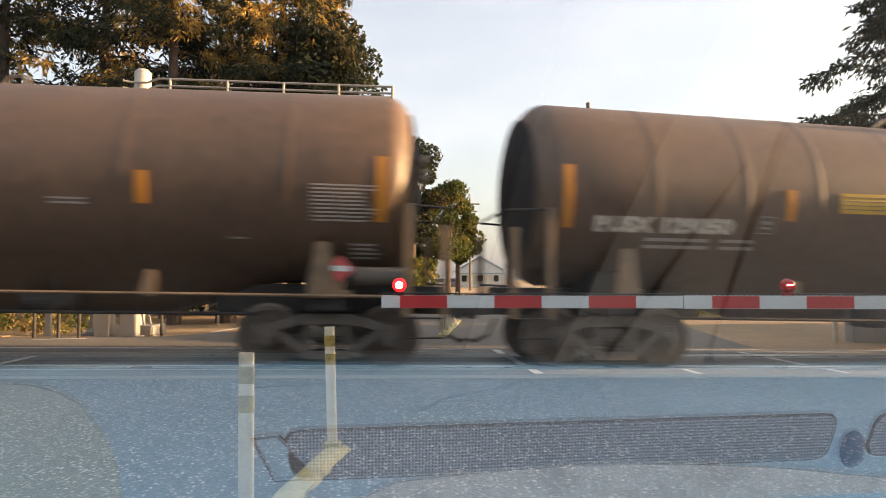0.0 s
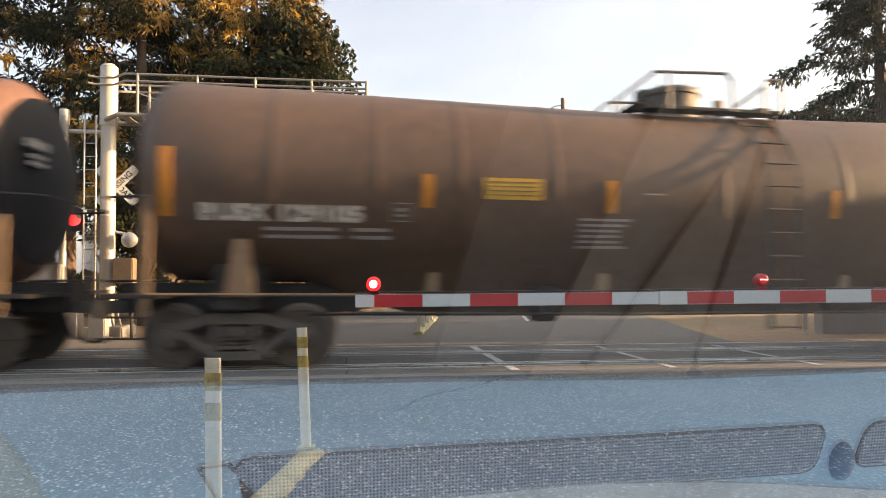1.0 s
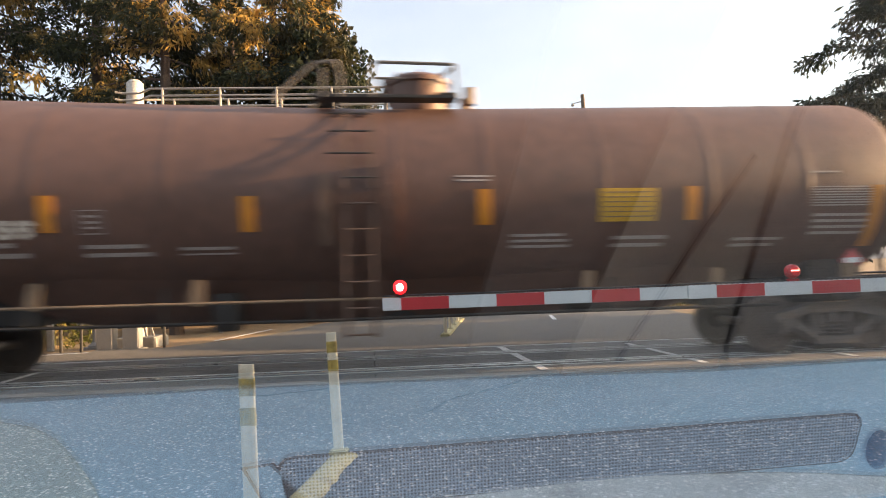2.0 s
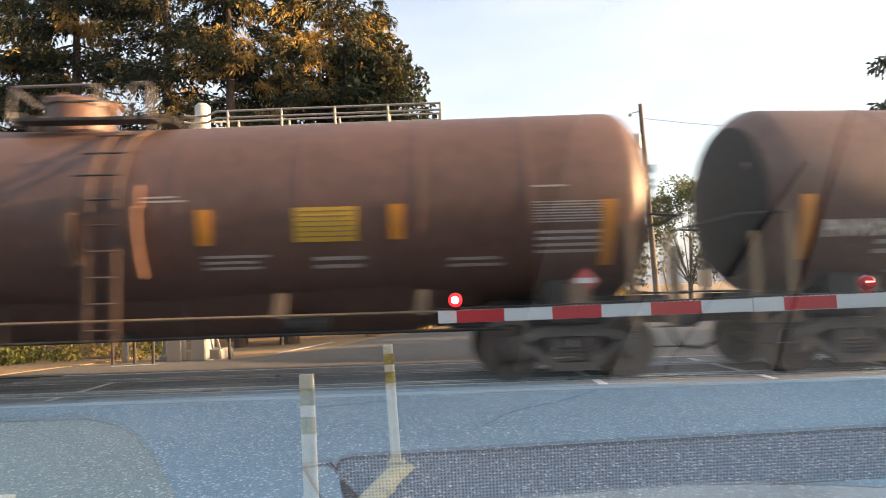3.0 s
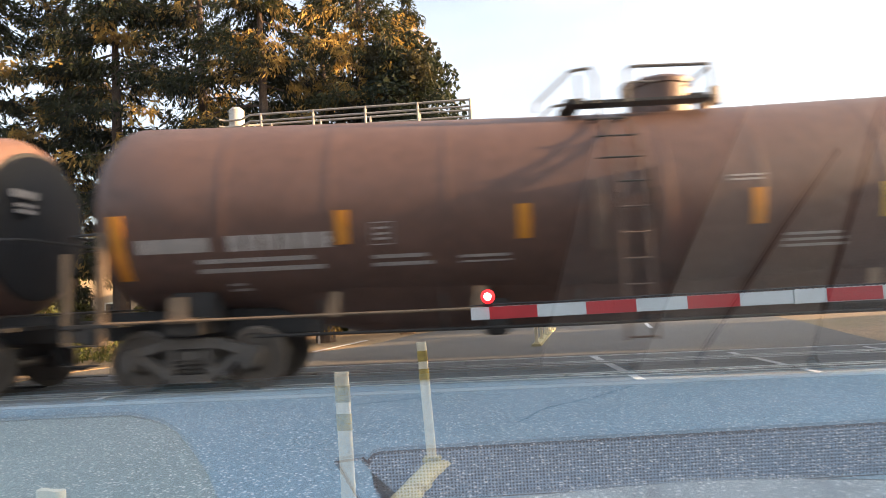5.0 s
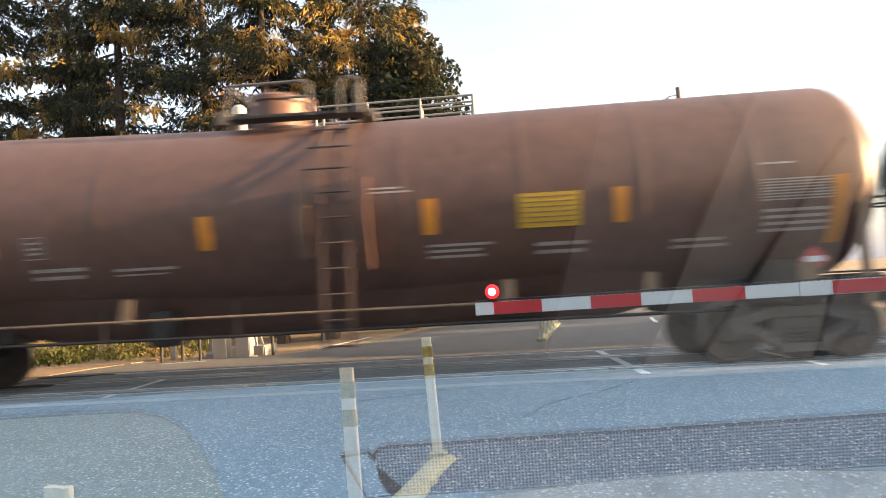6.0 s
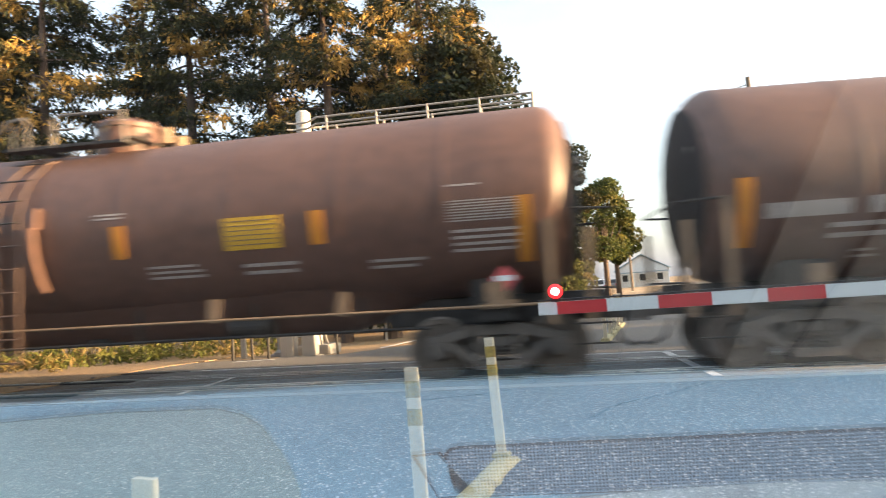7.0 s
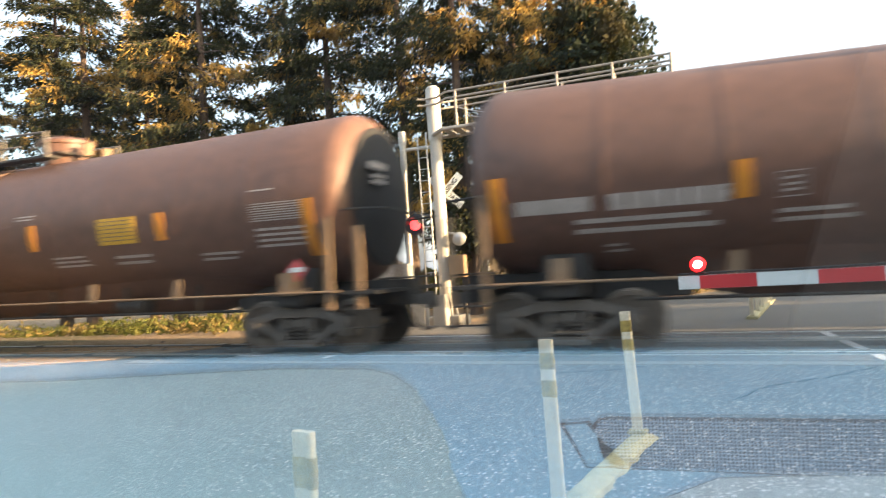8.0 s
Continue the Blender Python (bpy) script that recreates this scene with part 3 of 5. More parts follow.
def add_truck(car, x):
    bm = B()
    box(bm, -0.19, 0.19, -1.06, 1.06, 0.42, 0.64, 0.03)
    rod(bm, (0, 0, 0.6), (0, 0, 0.78), 0.2, 16)
    for s in (-1, 1):
        box(bm, s * 0.5 - 0.05, s * 0.5 + 0.05, -0.9, 0.9, 0.42, 0.50, 0.01)
        box(bm, s * 0.40 - 0.03, s * 0.40 + 0.03, -0.86, -0.66, 0.3, 0.6)
        box(bm, s * 0.40 - 0.03, s * 0.40 + 0.03, 0.66, 0.86, 0.3, 0.6)
    truck = part("truck", bm, M_TRUCK, car, "grimy two-axle freight truck")
    truck.matrix_basis = pose(x, 0, 0)
    for s in (-1, 1):
        sf = child("side_frame", SF, truck, pose(0, s * 1.0, 0))
        for dx in (-0.14, 0.0, 0.14):
            for dy in (-0.055, 0.06):
                child("spring", SPR, truck, pose(dx, s * 1.0 + dy, 0))
        for dx in (-0.89, 0.89):
            child("bearing", BRG, truck, pose(dx, s * 1.0, 0, 0, 0, 0 if s < 0 else 180))
    for dx in (-0.89, 0.89):
        child("wheelset", WS, truck, pose(dx, 0, WHEEL_R), "rolling steel wheelset")


def bars(bm, x0, x1, z_top, z_low, n, ragged=0.25, h=None, rng=random.Random(4)):
    step = (z_top - z_low) / n
    hh = h or step * 0.45
    for i in range(n):
        z = z_top - step * (i + 0.5)
        patch(bm, x0, x1 - rng.random() * ragged * (x1 - x0), z - hh / 2, z + hh / 2, 0.006)


def tank_car(kind_b, label, flip=False):
    car = tagged(new("tank_car"), label, "tank car", "train of tank cars")
    paint = M_TANK_B if kind_b else M_TANK_A
    SAG[0] = DROP[kind_b]
    # shell with dished ends
    radii = [0.01, 0.4, 0.8, 1.0, 1.12, 1.22, 1.31, 1.38, 1.44, 1.48, 1.505, R]
    prof = [(r, -HALF - head_x(r)) for r in radii] + [(R, -HALF + 2 * HALF * k / 16) for k in range(1, 16)] + [(r, HALF + head_x(r)) for r in reversed(radii)]
    bm = B()
    lathe(bm, prof, Matrix.Translation((0, 0, ZC)) @ pose(0, 0, 0, 0, 90, 0), 96)
    for v in bm.verts:
        v.co.z += bend(v.co.x)
        v.co.x -= 0.08
    part("tank", bm, paint, car, smooth=True)
    # black shield on each dished end
    for s in (-1, 1):
        bm = B()
        pr = [(1.24 * k / 10 + 0.01, HALF + head_x(1.24 * k / 10) + 0.045) for k in range(11)]
        lathe(bm, pr + [(1.25, pr[-1][1] - 0.08)], Matrix.Translation((-0.08, 0, ZC + bend(8.2))) @ pose(0, 0, 0, 0, 90 * s, 0), 48)
        part("head_shield", bm, M_SHIELD, car, "matt black head shield", True)
    # weld bands round the shell
    bands = (-6.35, -4.77, -3.08, 0.06, 1.36, 3.1, 4.78, 6.35) if kind_b else (-6.5, -5.06, -3.86, -2.42, 0.27, 2.4, 4.22, 6.4)
    bm = B()
    ring = []
    for k in range(64):
        a = 2 * math.pi * k / 64
        ring.append([bm.verts.new((x, (R + o) * math.cos(a), ZC + (R + o) * math.sin(a))) for x, o in ((-0.05, 0.0003), (-0.03, 0.006), (0.03, 0.006), (0.05, 0.0003))])
    for k in range(64):
        p, q = ring[k], ring[(k + 1) % 64]
        for i in range(3):
            bm.faces.new((p[i], q[i], q[i + 1], p[i + 1]))
    band_me = mesh_of("band", bm, paint, True)
    for x in bands:
        child("band", band_me, car, pose(x, 0, bend(x)))
    # reflector strips
    strips = ((-4.7 if flip else -4.6, 2.08, 2.56), (-1.5 if flip else -2.0, 2.05, 2.53), (1.75 if flip else 1.3, 2.1, 2.6), (4.46, 2.13, 2.62)) if kind_b else ((-4.35, 2.32, 2.79), (-1.58, 2.3, 2.78), (2.18, 2.3, 2.74), (4.48, 2.3, 2.74))
    w = 0.095 if kind_b else 0.07
    for x, z0, z1 in strips:
        bm = B()
        patch(bm, x - w, x + w, z0, z1)
        part("reflector_strip", bm, M_ORANGE, car)
    for s in (-1, 1):
        bm = B()
        z0, z1 = (1.7, 2.62) if kind_b else (2.14, 3.06)
        xs = -7.88 if s < 0 else (7.5 if kind_b else 7.72)
        patch(bm, xs - w, xs + w, z0, z1)
        part("reflector_strip", bm, M_ORANGE, car, "tall orange reflector strip")
    # yellow notice plate with printed lines
    bm = B()
    px0, px1, pz0, pz1 = (3.02, 3.89, 2.12, 2.6) if kind_b else (-3.52, -2.66, 2.46, 2.77)
    patch(bm, px0, px1, pz0, pz1)
    plate = part("notice_plate", bm, M_YELLOW, car, "yellow notice plate")
    bm = B()
    for i in range(6 if kind_b else 4):
        z = pz1 - 0.05 - i * (pz1 - pz0 - 0.06) / (6 if kind_b else 4)
        patch(bm, px0 + 0.05, px1 - 0.05, z - 0.016, z, 0.016)
    part("printed_lines", bm, M_TAN, plate)
    # stencilled lines that cannot be read
    blocks = ([(-6.78, -4.82, 1.99, 1.72, 2), (-4.19, -3.3, 1.94, 1.72, 2), (-2.93, -2.0, 1.88, 1.46, 5), (0.9, 1.5, 2.82, 2.7, 2), (1.7, 2.7, 1.98, 1.58, 5), (3.25, 4.13, 1.94, 1.5, 4),
               (5.2, 6.02, 1.88, 1.7, 2), (-6.4, -3.9, 1.62, 1.46, 2), (0.0, 0.8, 1.3, 1.2, 1), (2.3, 3.1, 1.62, 1.3, 4), (6.42, 7.62, 2.62, 2.3, 8), (6.46, 7.55, 2.22, 1.86, 4), (6.42, 6.95, 2.86, 2.8, 1)]
              if kind_b else [(-6.62, -5.55, 2.05, 1.84, 2), (-5.4, -4.83, 2.05, 1.84, 2), (-2.05, -1.23, 2.24, 1.76, 6), (-1.04, -0.72, 2.62, 2.57, 1), (3.3, 3.8, 2.37, 2.25, 2), (6.74, 7.7, 2.66, 2.12, 10), (7.3, 7.75, 1.85, 1.6, 4), (5.6, 5.9, 1.9, 1.85, 1)])
    for x0, x1, zt, zl, n in blocks:
        bm = B()
        bars(bm, x0, x1, zt, zl, n)
        part("stencilled_lines", bm, M_STENCIL, car)
    # small boxed mark
    bm = B()
    x0, z0, sz = (-4.2, 2.05, 0.32) if kind_b else (-4.85, 2.12, 0.26)
    for a, b, c, d in ((x0, x0 + sz, z0, z0 + 0.012), (x0, x0 + sz, z0 + sz - 0.012, z0 + sz), (x0, x0 + 0.012, z0, z0 + sz), (x0 + sz - 0.012, x0 + sz, z0, z0 + sz),
                       (x0 + 0.07, x0 + sz - 0.07, z0 + 0.07, z0 + 0.10), (x0 + 0.07, x0 + sz - 0.07, z0 + 0.14, z0 + 0.17), (x0 + 0.07, x0 + sz - 0.07, z0 + sz - 0.10, z0 + sz - 0.07)):
        patch(bm, a, b, c, d, 0.006)
    part("boxed_stencil", bm, M_STENCIL, car)
    # underframe at each end: stub sill, bolster, deck, coupler
    for s in (-1, 1):
        bm = B()
        a, b = sorted((s * 5.2, s * 8.75))
        box(bm, a, b, -0.34, 0.34, 0.78, 1.22, 0.02)
        a, b = sorted((s * 6.75, s * 7.25))
        box(bm, a, b, -1.35, 1.35, 0.86, 1.12, 0.02)
        a, b = sorted((s * 7.9, s * 8.72))
        box(bm, a, b, -1.45, 1.45, 1.02, 1.08, 0.008)
        box(bm, s * 7.0 - 0.35, s * 7.0 + 0.35, -0.95, 0.95, 1.05, 1.5, 0.04)
        part("stub_sill", bm, M_FRAME, car, "black stub sill and bolster")
        bm = B()
        a, b = sorted((s * 8.7, s * 9.05))
        box(bm, a, b, -0.09, 0.09, 0.76, 0.94, 0.02)
        box(bm, s * 9.06 - 0.12, s * 9.06 + 0.09, -0.17, 0.13, 0.70, 0.98, 0.04)
        part("coupler", bm, M_TRUCK, car)
        bm = B()
        tube(bm, [(s * 8.72, -0.35, 0.72), (s * 8.85, -0.35, 0.45), (s * 9.05, -0.3, 0.34), (s * 9.15, -0.25, 0.38)], 0.025, 8)
        part("brake_hose", bm, M_RUBBER, car)
        # corner posts and end rail
        for x, y, z1 in ((8.12, -1.42, 2.42), (8.66, -1.40, 2.12), (8.12, 1.42, 2.42), (8.66, 1.40, 2.12)):
            bm = B()
            x -= 0.3 if kind_b and s > 0 else 0.0
            box(bm, s * x - 0.055, s * x + 0.055, y - 0.025, y + 0.025, 0.78, z1, 0.008)
            part("corner_post", bm, M_TAN, car, "dusty tan corner post")
        bm = B()
        tube(bm, [(s * 8.12, -1.42, 2.40), (s * 8.75, -1.1, 2.40), (s * 8.75, 1.1, 2.40), (s * 8.12, 1.42, 2.40)], 0.02, 8)
        part("end_rail", bm, M_FRAME, car)
        bm = B()
        tube(bm, [(s * 8.66, -1.40, 1.25), (s * 8.7, 0, 1.25), (s * 8.66, 1.40, 1.25)], 0.018, 8)
        part("end_rail", bm, M_FRAME, car)
        for z in (0.5, 0.78):
            bm = B()
            tube(bm, [(s * 8.1, -1.47, z), (s * 8.66, -1.47, z)], 0.014, 6)
            part("sill_step", bm, M_FRAME, car)
        for y in (-1.35, 1.35):
            bm = B()
            if kind_b:
                yy = -1.40 if y < 0 else 1.40
                box(bm, s * 7.02 - 0.14, s * 7.02 + 0.14, yy - 0.03, yy + 0.03, 1.04, 1.42, 0.01)
                box(bm, s * 7.02 - 0.20, s * 7.02 + 0.20, yy - 0.06, yy + 0.06, 1.04, 1.12, 0.01)
            else:
                r4 = [bm.verts.new(v) for v in ((s * 6.91 - 0.2, y - 0.03, 1.06), (s * 6.91 + 0.2, y - 0.03, 1.06), (s * 6.91 + 0.1, y - 0.03, 1.84), (s * 6.91 - 0.1, y - 0.03, 1.84))]
                q4 = [bm.verts.new(v.co + Vector((0, 0.06, 0))) for v in r4]
                bm.faces.new(r4)
                bm.faces.new(q4[::-1])
                for i in range(4):
                    bm.faces.new((r4[i], q4[i], q4[(i + 1) % 4], r4[(i + 1) % 4]))
                box(bm, s * 6.91 - 0.26, s * 6.91 + 0.26, y - 0.06, y + 0.06, 1.04, 1.09, 0.01)
            part("jacking_pad", bm, M_TAN, car, "dusty tan jacking pad")
        add_truck(car, s * 7.0)
    # belly, sloping down to the outlet in the middle
    bm = B()
    rings = []
    side = ((1.145, 1.75), (0.93, 1.503), (0.71, 1.252), (0.47, 0.98), (0.33, 0.86), (0.16, 0.785), (0.0, 0.77))
    section = [(-w, z) for w, z in side] + [(w, z) for w, z in side[-2::-1]]
    for x, f in ((-6.2, 0.45), (-5.4, 0.8), (-4.5, 1.0), (0.0, 1.0), (4.5, 1.0), (5.4, 0.8), (6.2, 0.45)):
        rings.append([bm.verts.new((x, w, 1.75 + 0.5 * bend(x) - (1.75 - z) * f)) for w, z in section])
    for p, q in zip(rings, rings[1:]):
        for k in range(12):
            bm.faces.new((p[k], p[k + 1], q[k + 1], q[k]))
        bm.faces.new((p[0], q[0], q[12], p[12]))
    bm.faces.new(rings[0])
    bm.faces.new(rings[-1][::-1])
    part("belly", bm, M_TANK_B if kind_b else M_TANK_A, car, "grimy sloping belly of the tank", True)
    # side pipe rail, brackets, brake rigging
    for y in (-1.46, 1.46):
        bm = B()
        tube(bm, [(-8.0, y, 1.08), (8.0, y, 1.08)], 0.022, 8)
        part("side_rail", bm, M_TAN, car, "thin pale side rail")
        for x in ((-4.77, -2.7, 2.78, 4.77) if kind_b else (-4.3, -1.75, 2.3, 4.6)):
            bm = B()
            beam(bm, (x, 1.05), (x + 0.05, 1.40), 0.20, 0.14, y + (0.0 if y > 0 else -0.015), y + (0.015 if y > 0 else 0.0))
            part("rail_bracket", bm, M_TAN, car)
    bm = B()
    tube(bm, [(-6.0, -1.15, 0.80), (-1.0, -1.15, 0.78), (2.0, -1.15, 0.80), (6.0, -1.15, 0.80)], 0.024, 8)
    for x in (-5, -3.2, -1.2, 1.4, 3.3, 5.0):
        box(bm, x - 0.02, x + 0.02, -1.17, -1.13, 0.8, 1.3)
    part("brake_pipe", bm, M_FRAME, car)
    bm = B()
    box(bm, -2.6, -2.25, -1.0, -0.5, 0.66, 1.2, 0.03)
    part("control_valve", bm, M_FRAME, car)
    bm = B()
    rod(bm, (2.7, -0.7, 0.92), (3.4, -0.7, 0.92), 0.16, 18)
    part("brake_cylinder", bm, M_FRAME, car)
    bm = B()
    box(bm, -0.1, 0.35, -0.4, 0.4, 0.72, 1.3, 0.05)
    part("outlet_box", bm, M_FRAME, car)
    if not kind_b:
        bm = B()
        rod(bm, (7.35, -1.2, 1.36), (8.22, -1.2, 1.36), 0.14, 20)
        part("air_reservoir", bm, M_TRUCK, car, "grey air reservoir", True)
    # hazard placard: a diamond on its holder
    bm = B()
    zc = 1.46
    yy = -1.32
    o = [bm.verts.new((7.16 + dx, yy, zc + dz)) for dx, dz in ((-0.2, 0.0), (0, -0.2), (0.2, 0.0), (0, 0.2))]
    q = [bm.verts.new(v.co + Vector((0, 0.012, 0))) for v in o]
    bm.faces.new(o)
    bm.faces.new(q[::-1])
    for i in range(4):
        bm.faces.new((o[i], q[i], q[(i + 1) % 4], o[(i + 1) % 4]))
    pl = part("hazard_placard", bm, M_PLACARD_RED, car, "red and white diamond hazard placard")
    bm = B()
    box(bm, 7.03, 7.29, yy - 0.006, yy - 0.001, zc - 0.035, zc + 0.045)
    part("placard_panel", bm, M_WHITE, pl)
    bm = B()
    box(bm, 7.1, 7.22, yy + 0.013, yy + 0.05, 1.08, 1.5)
    box(bm, 6.98, 7.34, yy - 0.06, yy + 0.06, 1.05, 1.16, 0.01)
    part("placard_holder", bm, M_TAN, pl)
    # ladder down the near side
    lsh = 0.75 if flip else -0.15
    lx0, lx1 = (-0.52 + lsh, -0.14 + lsh) if kind_b else (0.90, 1.43)
    for x in (lx0, lx1):
        bm = B()
        pts = [Vector((x, on_tank(0, z, 0.14).y, z)) for z in (4.02, 3.8, 3.5, 3.2, 2.9, 2.6, 2.3)] + [Vector((x, -1.64, 2.0)), Vector((x, -1.64, 0.56))]
        for a, b in zip(pts, pts[1:]):
            d = b - a
            box(bm, -0.03, 0.03, -0.012, 0.012, -d.length / 2, d.length / 2, turn=Matrix.Translation((a + b) / 2) @ d.to_track_quat("Z", "Y").to_matrix().to_4x4())
        part("ladder_rail", bm, M_FRAME if not kind_b else M_LADDER, car)
    z = 0.6
    while z < 4.0:
        bm = B()
        y = -1.64 if z < 2.1 else on_tank(0, z, 0.14).y
        rod(bm, (lx0 - (0.25 if z > 3.1 and kind_b else 0), y, z), (lx1, y, z), 0.016, 8)
        part("rung", bm, M_LADDER if z < 2.4 else M_FRAME, car)
        z += 0.36
    if kind_b:
        for x, z0, z1, m_ in ((-0.80 + lsh, 1.92, 2.8, M_LADDER), (0.06 + lsh, 1.75, 2.95, M_TANK_B)):
            bm = B()
            k = 8
            for i in range(k):
                a, b = on_tank(x, z0 + (z1 - z0) * i / k, 0.10), on_tank(x, z0 + (z1 - z0) * (i + 1) / k, 0.10)
                d = b - a
                box(bm, -0.09, 0.09, -0.10, 0.02, -d.length / 2 - 0.005, d.length / 2 + 0.005, turn=Matrix.Translation((a + b) / 2) @ d.to_track_quat("Z", "Y").to_matrix().to_4x4())
            part("ladder_guard", bm, m_, car)
    # top platform, rails and manway
    first_top = len(MADE)
    p0, p1 = (-1.15, 1.05) if kind_b else (-0.75, 1.76)
    bm = B()
    for y in (-0.92, 0.62):
        box(bm, p0, p1, y, y + 0.3, 4.10, 4.15, 0.006)
    for x in (p0, p1 - 0.3):
        box(bm, x, x + 0.3, -0.62, 0.62, 4.24, 4.28, 0.006)
    for x in (p0 + 0.1, (p0 + p1) / 2, p1 - 0.1):
        for y in (-0.75, 0.75):
            box(bm, x - 0.02, x + 0.02, y - 0.02, y + 0.02, 4.0, 4.12)
    part("platform", bm, M_FRAME, car, "black grating walkway")
    for y in (-0.9, 0.9):
        bm = B()
        if kind_b:
            if flip:
                tube(bm, [(-1.05, y, 4.1), (-1.05, y, 4.6), (-0.95, y, 4.67), (-0.82, y, 4.67), (-0.74, y, 4.55), (-0.74, y, 4.1)], 0.027, 8)
            else:
                tube(bm, [(-1.68, y, 4.0), (-1.66, y, 4.14), (-1.12, y, 4.62), (-0.82, y, 4.66), (-0.74, y, 4.5), (-0.74, y, 4.1)], 0.027, 8)
            tube(bm, [(-0.26, y, 4.1), (-0.26, y, 4.58), (-0.18, y, 4.65), (1.0, y, 4.63), (1.04, y, 4.1)], 0.027, 8)
            tube(bm, [(-0.26, y, 4.4), (0.2, y, 4.4)], 0.02, 6)
            tube(bm, [(0.62, y, 4.3), (1.0, y, 4.6)], 0.027, 8)
            tube(bm, [(-1.0, y, 4.1), (-1.0, y, 4.55)], 0.027, 8)
        else:
            tube(bm, [(-1.28, y, 4.0), (-1.26, y, 4.16), (-0.55, y, 4.70), (0.72, y, 4.74), (0.82, y, 4.62), (0.84, y, 4.1)], 0.027, 8)
            tube(bm, [(0.84, y, 4.16), (1.42, y, 4.56), (1.46, y, 4.66), (1.70, y, 4.68), (1.74, y, 4.56), (1.72, y, 4.1)], 0.027, 8)
            tube(bm, [(1.42, y, 4.1), (1.42, y, 4.58)], 0.027, 8)
            tube(bm, [(-0.3, y, 4.1), (-0.3, y, 4.70)], 0.027, 8)
        part("platform_rail", bm, M_RAIL, car)
    bm = B()
    dx = 0.5 if kind_b else 0.18
    lathe(bm, [(0.50, 4.03), (0.50, 4.52), (0.54, 4.53), (0.54, 4.60), (0.46, 4.66), (0.1, 4.70)], Matrix.Translation((dx, 0, 0)), 28)
    box(bm, dx - 0.60, dx - 0.40, -0.12, 0.12, 4.45, 4.66, 0.02)
    for k in range(8):
        a = k * math.pi / 4
        rod(bm, (dx + 0.5 * math.cos(a), 0.5 * math.sin(a), 4.5), (dx + 0.5 * math.cos(a), 0.5 * math.sin(a), 4.68), 0.022, 6)
    part("manway", bm, M_TRUCK if not kind_b else M_TANK_B, car, "dusty manway housing", True)
    bm = B()
    rod(bm, (dx + 0.85, -0.2, 4.2), (dx + 0.85, -0.2, 4.48), 0.09, 14)
    part("valve", bm, M_TAN, car, smooth=True)
    bm = B()
    rod(bm, (dx + 0.85, 0.25, 4.2), (dx + 0.85, 0.25, 4.42), 0.11, 14)
    part("valve", bm, M_TAN, car, smooth=True)
    if flip:
        for ob in MADE[first_top:]:
            ob.data.transform(pose(-0.3, 0, 0, 0, 0, 180))
    return car


FONT_TILT = math.degrees(math.asin((2.2 - ZC) / R))


def lettering(text, size, width, x0, z0, parent):
    """Stencilled capitals laid on the side of the shell."""
    cu = bpy.data.curves.new("lettering", "FONT")
    cu.body, cu.size, cu.extrude, cu.offset = text, size, 0.003, 0.018
    tmp = bpy.data.objects.new("lettering", cu)
    scene.collection.objects.link(tmp)
    me = bpy.data.meshes.new_from_object(tmp.evaluated_get(bpy.context.evaluated_depsgraph_get()))
    bpy.data.objects.remove(tmp)
    me.name = "lettering"
    xs = [v.co.x for v in me.vertices]
    k = width / (max(xs) - min(xs))
    for v in me.vertices:
        v.co.x = (v.co.x - min(xs)) * k
    me.materials.clear()
    me.materials.append(M_LETTER)
    p = on_tank(x0, z0, 0.016)
    child("lettering", me, parent, pose(p.x, p.y, p.z, 90 - FONT_TILT, 0, 0), "white stencilled lettering")


def end_marks(car):
    bm = B()
    for z, w in ((3.15, 0.55), (3.0, 0.4), (2.9, 0.4)):
        s = HALF + head_x(math.hypot(z - ZC, 0.6)) + 0.05
        for sg in (-1, 1):
            box(bm, sg * abs(s) - 0.03, sg * abs(s) + 0.03, -0.6 - w / 2, -0.6 + w / 2, z - 0.03, z + 0.03 + (0.06 if w > 0.5 else 0))
    part("end_stencil", bm, M_STENCIL, car)


proto_a = tank_car(False, "dusty black railway tank car with orange reflector strips")
proto_b = tank_car(True, "rust-dusted dark tank car with orange reflector strips")
proto_c = tank_car(True, "rust-dusted dark tank car with manway set back", True)
end_marks(proto_a)
end_marks(proto_b)
end_marks(proto_c)
SPEED, PITCH, FIRST = 13.085, 18.29, 10.74
SLACK = (0, 0.05, 0, 0, 0.06, 0, 0.06, 0.32)
cars = [proto_a, copy_thing(proto_a, pose(0, 0, 0)), proto_b, proto_c]
cars += [copy_thing(o, pose(0, 0, 0)) for o in (proto_b, proto_c, proto_b, proto_b)]
for car, (mark, number) in zip(cars, (("RUSX", "129050"), ("RUSX", "129105"), ("PNWX", "706359"), ("PNWX", "706348"))):
    SAG[0] = DROP[mark == "PNWX"]
    if mark == "RUSX":
        lettering(mark, 0.31, 0.92, -7.45, 2.115, car)
        lettering(number, 0.31, 1.13, -6.39, 2.115, car)
    else:
        lettering(mark, 0.33, 1.07, -7.62, 2.03, car)
        lettering(number, 0.33, 1.55, -6.29, 2.02, car)
for car in cars[4:]:
    bm = B()
    patch(bm, -7.62, -6.55, 2.06, 2.26, 0.006)
    for k in range(6):
        patch(bm, -6.29 + k * 0.26, -6.07 + k * 0.26, 2.05, 2.27, 0.006)
    part("lettering_bars", bm, M_STENCIL, car, "faded white stencil bars")


